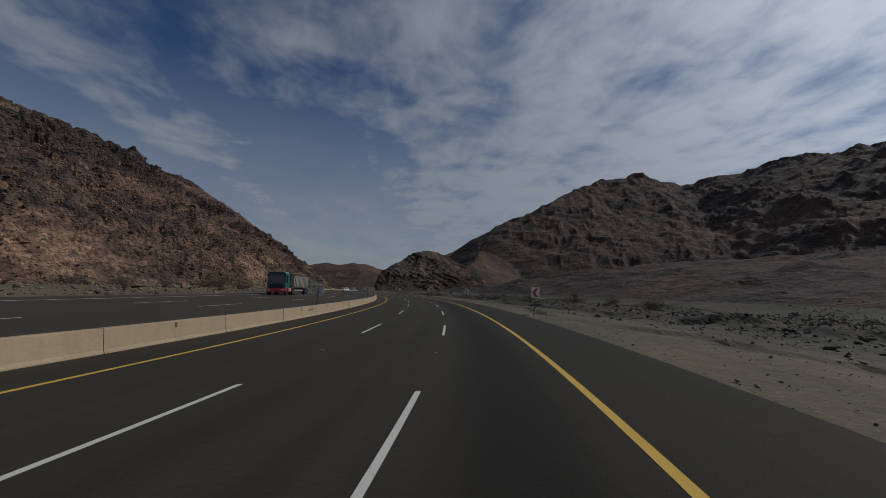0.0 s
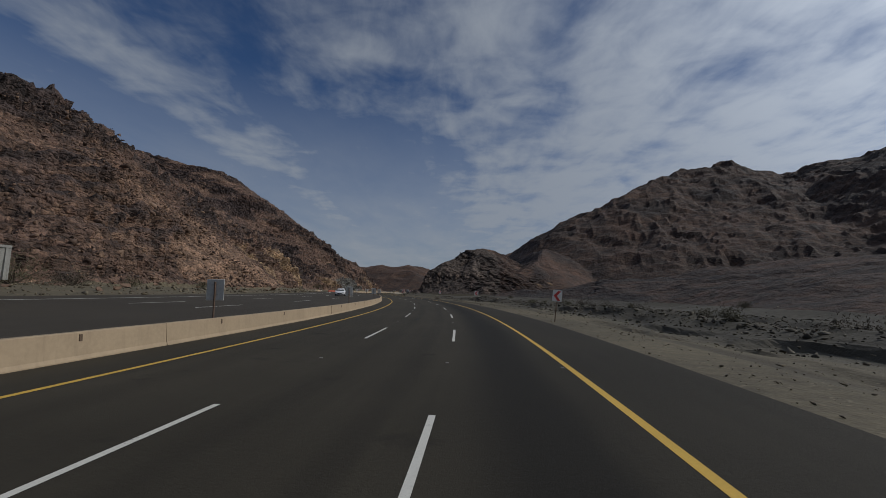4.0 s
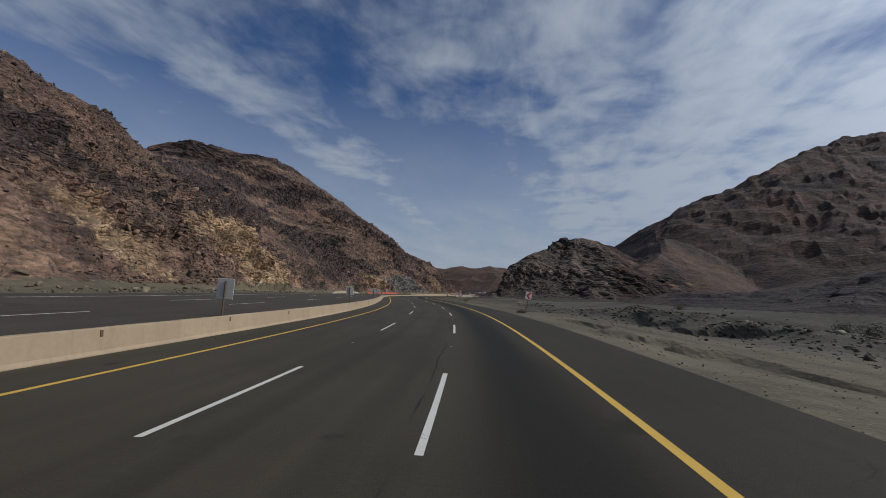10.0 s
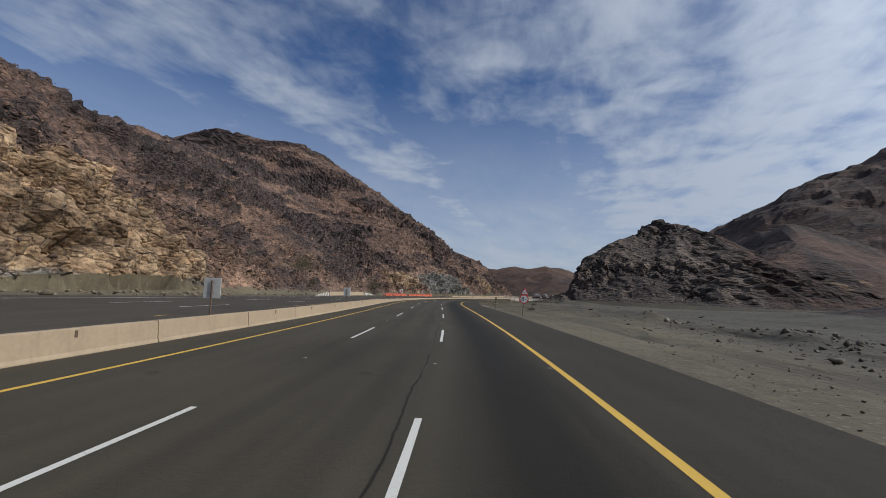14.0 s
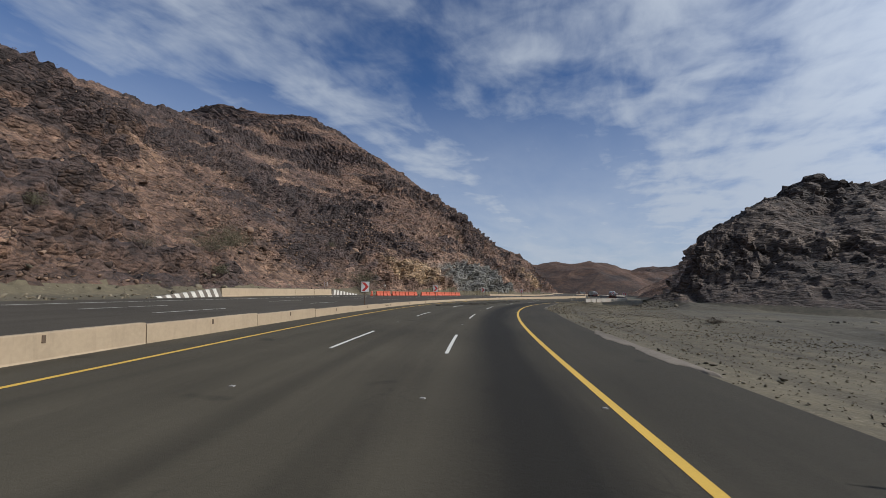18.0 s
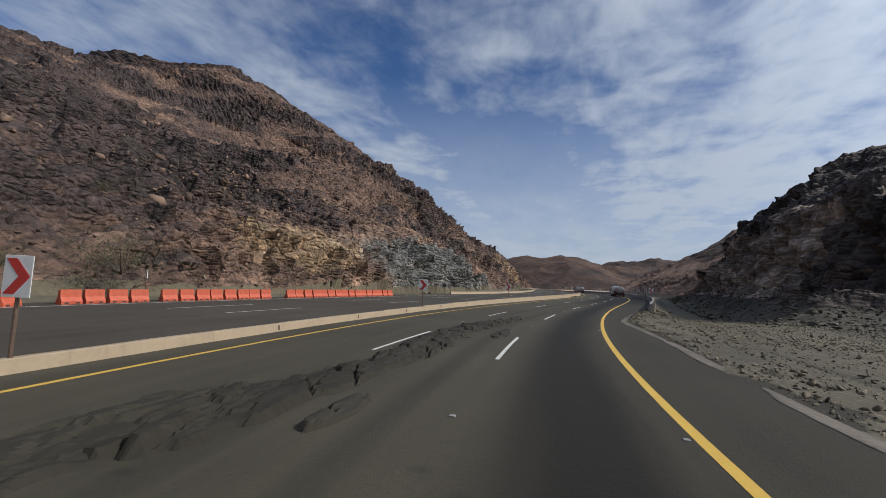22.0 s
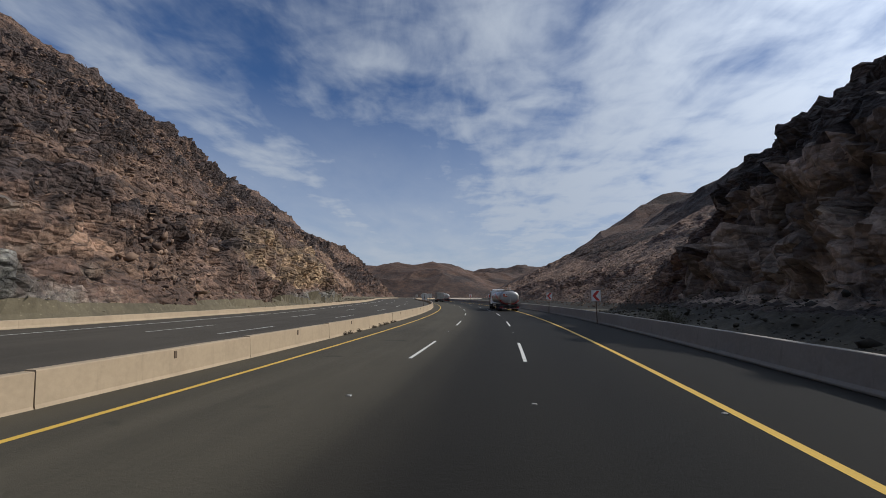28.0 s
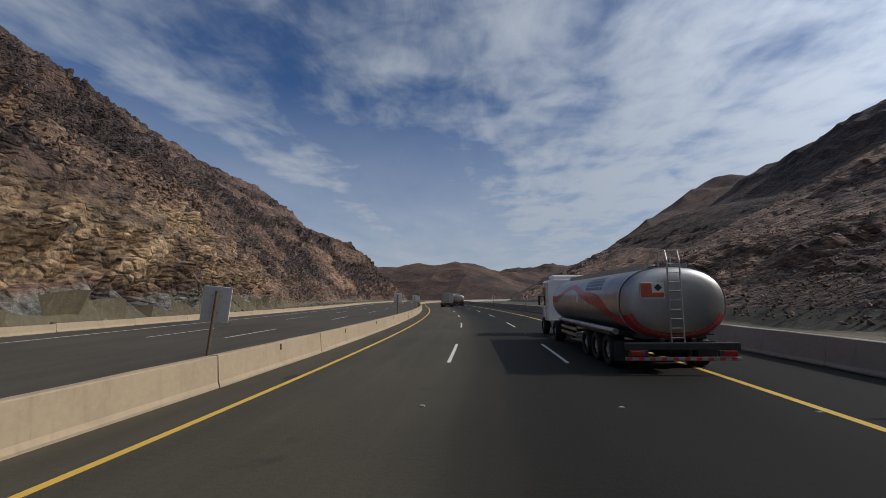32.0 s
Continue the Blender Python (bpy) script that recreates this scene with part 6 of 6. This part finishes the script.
# single large boulders
boulder_sets = [("left", LEFT, 26, 7, STONES_WARM, "large brown boulder at the foot of the slope"), ("right", RIGHT, 34, 8, STONES_GREY, "large grey boulder beside the dry river bed")]
for side, field, n, seed, mat, label in boulder_sets:
    kinds = []
    for k in range(6):
        b = part("boulder", rock_shape(500 + seed * 10 + k, 3, 0.75), mat)
        tagged(b, label, "boulder", "boulders by the road")
        kinds.append(b)
    if side == "left":
        x, y, z, h, l = pick(field, n, lambda s, l, z: ((s > 0) & (s < 345)) * (z > 0.2) * (z < 1.6) * (-l > 29.5))
    else:
        x, y, z, h, l = pick(field, n, lambda s, l, z: ((s > 20) & (s < 215)) * (z < 2) * (l > 18) * (l < 60))
    for k in range(n):
        sc = gen.uniform(0.9, 2.4) if side == "left" else gen.uniform(0.5, 1.3)
        m = pose(float(x[k]), float(y[k]), float(z[k]) + 0.12 * sc, gen.uniform(-20, 20), gen.uniform(-20, 20), gen.uniform(0, 360))
        if k < 6:
            b = kinds[k]
            b.matrix_basis = m
        else:
            b = copy_thing(kinds[k % 6], m)
        b.scale = (sc, sc * 0.9, sc * 0.8)


# ---- desert shrubs ----
LEAF = plain("dry olive twigs", (0.085, 0.078, 0.042), 0.9, 0.0, 0.3, 8.0)
LEAF_GREY = plain("grey dead twigs", (0.085, 0.070, 0.050), 0.95, 0.0, 0.3, 8.0)
BARK = plain("grey bark", (0.10, 0.075, 0.055), 0.95, 0.0, 0.25, 10.0)


def shrub(seed, height, spread, leaf, label, twigs=900):
    r4 = random.Random(seed)
    ob = thing("desert_shrub", label, "shrub", "desert shrubs")
    bm = bmesh.new()
    tips = []
    for i in range(9):
        a, e = r4.uniform(0, 6.28), r4.uniform(0.35, 1.2)
        p = Vector((0, 0, -0.05))
        d = Vector((math.cos(a) * math.cos(e), math.sin(a) * math.cos(e), math.sin(e)))
        r0 = 0.035 * height
        for k in range(4):
            q = p + d * height * 0.25 + Vector((r4.gauss(0, .04), r4.gauss(0, .04), r4.gauss(0, .03))) * height
            rod(p, q, r0, 5, bm, r0 * 0.65)
            r0 *= 0.65
            p = q
            tips.append(p.copy())
    part("trunk", bm, BARK, ob)
    bm = bmesh.new()
    for i in range(twigs):
        c = r4.choice(tips)
        p = c + Vector((r4.gauss(0, spread * 0.26), r4.gauss(0, spread * 0.26), r4.gauss(0.05, height * 0.14)))
        p.z = max(p.z, 0.04)
        d = Vector((r4.gauss(0, 1), r4.gauss(0, 1), r4.gauss(0.5, 1))).normalized() * r4.uniform(0.06, 0.20) * (0.6 + 0.4 * height)
        w = d.cross(Vector((r4.gauss(0, 1), r4.gauss(0, 1), r4.gauss(0, 1)))).normalized() * r4.uniform(0.012, 0.035)
        vs = [bm.verts.new(q) for q in (p - w, p + w, p + d + w * 0.4, p + d - w * 0.4)]
        bm.faces.new(vs)
    part("crown", bm, leaf, ob)
    return ob


big = shrub(1, 1.9, 2.6, LEAF_GREY, "broad dusty grey-green thorn shrub", 1500)
mid = shrub(2, 1.1, 1.5, LEAF, "small olive desert shrub among stones", 900)
broad = shrub(4, 3.3, 5.2, LEAF, "wide flat-topped dusty thorn bush at the slope's foot", 2600)
tiny = shrub(3, 0.45, 0.8, LEAF_GREY, "low dry tuft of dead grass and twigs", 500)


def ground_at(field, s, lat):
    qx, qy, qz, gs, gl, gz = field
    i = int(np.argmin(np.abs(gs[:, 0] - s)))
    j = int(np.argmin(np.abs(gl[0] - lat)))
    return float(qx[i, j]), float(qy[i, j]), float(qz[i, j])


plants = [(big, LEFT, 62, -50), (big, LEFT, 78, -52), (big, LEFT, 98, -46), (big, LEFT, 104, -41), (big, LEFT, 48, -56), (mid, LEFT, 70, -42), (mid, LEFT, 116, -42), (mid, LEFT, 128, -38),
          (broad, LEFT, 323, -48), (broad, LEFT, 316, -44), (broad, LEFT, 342, -34.5), (broad, LEFT, 100, -44), (big, LEFT, 306, -43), (mid, LEFT, 312, -38), (mid, LEFT, 297, -46), (big, LEFT, 340, -33), (mid, LEFT, 336, -36), (mid, LEFT, 286, -48), (mid, LEFT, 348, -50), (mid, LEFT, 412, -58), (mid, LEFT, 440, -62),
          (big, RIGHT, 118, 28), (big, RIGHT, 60, 30), (mid, RIGHT, 52, 26), (mid, RIGHT, 66, 27), (mid, RIGHT, 84, 30), (mid, RIGHT, 100, 26), (mid, RIGHT, 134, 24), (mid, RIGHT, 40, 40), (big, RIGHT, 96, 45), (mid, RIGHT, 160, 27), (mid, RIGHT, 178, 34), (tiny, RIGHT, 197.6, 9.6), (big, RIGHT, 74, 25), (big, RIGHT, 86, 27), (mid, RIGHT, 92, 23), (big, RIGHT, 132, 30), (big, RIGHT, 146, 33), (mid, RIGHT, 112, 40), (big, RIGHT, 176, 42), (mid, RIGHT, 190, 44), (mid, RIGHT, 222, 48), (big, RIGHT, 30, 27), (mid, RIGHT, 22, 24), (mid, RIGHT, 152, 48), (mid, RIGHT, 126, 52),
           (tiny, RIGHT, 268, 14), (mid, RIGHT, 446, 15), (mid, RIGHT, 452, 17), (tiny, RIGHT, 300, 20)]
used = set()
for k, (kind, field, s, lat) in enumerate(plants):
    x, y, z = ground_at(field, s, lat)
    m = pose(x, y, z - 0.02, 0, 0, k * 77)
    if kind.name in used:
        copy_thing(kind, m)
    else:
        kind.matrix_basis = m
        used.add(kind.name)
tuft_at = [428.5, 429.3, 431.0, 434.2, 436.0, 437.4, 438.3, 440.0, 441.1]
for k, s in enumerate(tuft_at):
    c = copy_thing(tiny, road_pose(s, -9.58, 0.0, k * 50) @ Matrix.Diagonal((0.35, 0.35, 0.4, 1)))
    c.scale = (0.35, 0.35, 0.4)
    tagged(c, "dry weed growing at the foot of the concrete wall")

# ---- broken asphalt ----
TAR = asphalt_material("broken dark asphalt", (0.037, 0.032, 0.023), (0.018, 0.0155, 0.0115))


TAR_OLD = asphalt_material("old tar repair", (0.036, 0.033, 0.029), (0.026, 0.024, 0.021))


def broken_patch(name, s0, s1, mid_lat, half, amp, label, seed):
    ss, uu = np.arange(s0, s1, 0.10), np.linspace(-1, 1, 44)
    gs, gu = np.meshgrid(ss, uu, indexing="ij")
    c = np.interp(gs, [p[0] for p in mid_lat], [p[1] for p in mid_lat])
    w = np.interp(gs, [p[0] for p in half], [p[1] for p in half])
    lat = c + gu * w
    # lobes of shoved asphalt, each ending in a steep broken lip
    edge = 0.55 * fbm(gs / 2.2, lat / 1.1, 0 * gs, 4, seed, 0.6) + 0.25 * fbm(gs / 0.7, lat / 0.4, 0 * gs, 2, seed + 9)
    body = 1.0 - np.abs(gu) ** 2.0 - 1.2 * (1 - ease(gs, s0, s0 + 3)) - 1.2 * ease(gs, s1 - 3, s1) + 1.2 * edge
    lob = fbm(gs / 3.6, lat / 0.9, 0 * gs, 3, seed + 3, 0.5)
    v, g, own = cells(gs / 1.5 + 0.9 * lob, lat / 0.55 + 0.5 * gs / 1.9, 0 * gs, seed + 5)
    v2, g2, own2 = cells(gs / 0.55 + 0.7 * lob, lat / 0.24 + 0.4 * gs, 0 * gs, seed + 15)
    crest = np.exp(-((gu + 0.25 * lob) / 0.45) ** 2)
    fold = 0.30 * own + 0.16 * own2 - 0.55 * (1 - ease(g, 0, 0.10)) * ease(own2, 0.2, 0.6) + 0.30 * crest
    z = -0.03 + 0.036 * ease(body, 0.40, 0.46) + amp * ease(body, 0.42, 0.54) * (fold + 0.15 * np.clip(lob + 0.4, 0, 1))
    x, y = on_road(gs, lat)
    me = grid_mesh(name, x, y, z, TAR if amp > 0.02 else TAR_OLD, smooth=amp < 0.02)
    lay = me.uv_layers.new(name="road")
    li = np.zeros(len(me.loops), dtype=np.int32)
    me.loops.foreach_get("vertex_index", li)
    lay.data.foreach_set("uv", np.stack([lat.ravel()[li], gs.ravel()[li]], -1).astype(np.float32).ravel())
    ob = new(name, me)
    ob.parent = road
    return tagged(ob, label)


broken_patch("asphalt_ridge", 311, 326, [(311, -6.6), (318, -5.0), (326, -3.8)], [(311, 0.5), (317, 1.2), (326, 0.9)], 0.30, "shoved and crumbling dark asphalt", 21)
broken_patch("asphalt_ridge", 319, 349, [(319, -3.9), (328, -2.9), (338, -2.8), (349, -1.2)], [(319, 0.9), (330, 1.1), (337, 1.3), (344, 0.8), (349, 0.3)], 0.33, "shoved and rutted asphalt waves", 22)
broken_patch("asphalt_ridge", 320.5, 326, [(320.5, -2.2), (326, -1.7)], [(320.5, 0.35), (326, 0.4)], 0.22, "pushed-up asphalt lip", 26)
broken_patch("asphalt_ridge", 333.5, 340, [(333.5, -0.8), (340, -1.0)], [(333.5, 0.5), (340, 0.4)], 0.11, "sunken asphalt blister", 23)
broken_patch("asphalt_patch", 88, 95, [(88, -3.0), (95, -2.8)], [(88, 0.25), (95, 0.15)], 0.01, "dark tar repair", 24)
broken_patch("asphalt_patch", 245, 250, [(245, 4.9), (250, 4.6)], [(245, 0.55), (250, 0.4)], 0.01, "flat dark patch on the shoulder", 25)

# sand blown and washed over the edge of the pavement
SAND = gravel_material("pale drifted sand", (0.115, 0.094, 0.070), (0.20, 0.166, 0.124), (0.17, 0.145, 0.11))


def sand_drift(s0, s1, inner, outer, seed, mat, label):
    """inner, outer: rows of (s, lat) for the two sides."""
    gs, gu = np.meshgrid(np.arange(s0, s1, 0.2), np.linspace(-1, 1, 30), indexing="ij")
    a = np.interp(gs, [p[0] for p in inner], [p[1] for p in inner])
    b = np.interp(gs, [p[0] for p in outer], [p[1] for p in outer])
    lat = (a + b) / 2 + gu * (b - a) / 2
    edge = fbm(gs / 3.0, lat / 0.9, 0 * gs, 4, seed, 0.6)
    body = 1.0 - np.clip(-gu, 0, 1) ** 2 - 1.1 * (1 - ease(gs, s0, s0 + 4)) - 1.1 * ease(gs, s1 - 4, s1) + 2.2 * edge
    z = -0.08 + 0.087 * ease(body, 0.45, 0.8) + 0.02 * np.clip(body - 0.5, 0, 1)
    x, y = on_road(gs, lat)
    me = grid_mesh("sand_drift", x, y, z, mat, dict(wadi=0 * gs, rut=np.clip(fbm(gs / 5, lat / 0.8, 0 * gs, 3, seed + 1), 0, 1)))
    tagged(new("sand_drift", me), label, "sand", kind="stuff")


sand_drift(273, 290, [(273, 7.3)], [(273, 8.2)], 300, SAND, "pale sand drifted over the crumbled pavement edge")
EDGE = [(306, 7.5), (316, 6.4), (336, 6.4), (342, 6.0), (350, 5.1), (358, 5.6), (374, 6.6)]
sand_drift(306, 374, EDGE, [(306, 8.6), (362, 8.6), (366, 7.9)], 340, GRAVEL, "gravel washed over the broken edge of the asphalt")
sand_drift(322, 362, [(s, lat - 0.15) for s, lat in EDGE], [(s, lat + 0.25) for s, lat in EDGE], 307, SAND, "pale dust along the crumbled pavement edge")
es = gen.uniform(308, 372, 5000)
el = np.interp(es, [p[0] for p in EDGE], [p[1] for p in EDGE]) + 0.4 + np.abs(gen.normal(0, 1.2, 5000))
ex, ey = on_road(es, el)
size = gen.lognormal(-2.4, 0.55, 5000).clip(0.05, 0.45)
scatter("edge_rubble", np.stack([ex, ey, size * 0.1, size], -1), STONES_DUST, "brown broken stones along the crumbling pavement edge", 10)
hs = gen.normal(366.0, 2.2, 130)
hl = gen.normal(8.0, 0.8, 130).clip(6.4, 9.4)
hx, hy = on_road(hs, hl)
size = gen.lognormal(-1.5, 0.55, 130).clip(0.08, 0.8)
scatter("rubble_heap", np.stack([hx, hy, 0.02 + size * 0.15, size], -1), STONES_DUST, "heap of broken concrete and stones at the barrier's end", 9)

# raised reflective studs between the lanes
STUD = plain("scuffed pale stud plastic", (0.24, 0.225, 0.20), 0.6, 0.0, 0.25, 20.0)
bm = slab([(-0.06, 0.0), (0.06, 0.0), (0.045, 0.02), (-0.045, 0.02)], -0.05, 0.05)
stud = part("road_stud", bm, STUD)
studs = [(s, lat) for s in np.arange(-2.2, 640.0, 18.1) for lat in (0.0, -4.1, 3.62)]
for k, (s, lat) in enumerate(studs):
    r5 = random.Random(k)
    m = road_pose(float(s) + r5.uniform(-0.1, 0.1), lat - 0.05 + r5.uniform(-0.03, 0.03), 0.001, r5.uniform(-6, 6))
    b = stud
    if k:
        b = copy_thing(stud, m)
    b.matrix_basis = m
    tagged(b, "small pale reflective stud fixed on the asphalt", "road stud", "road studs")
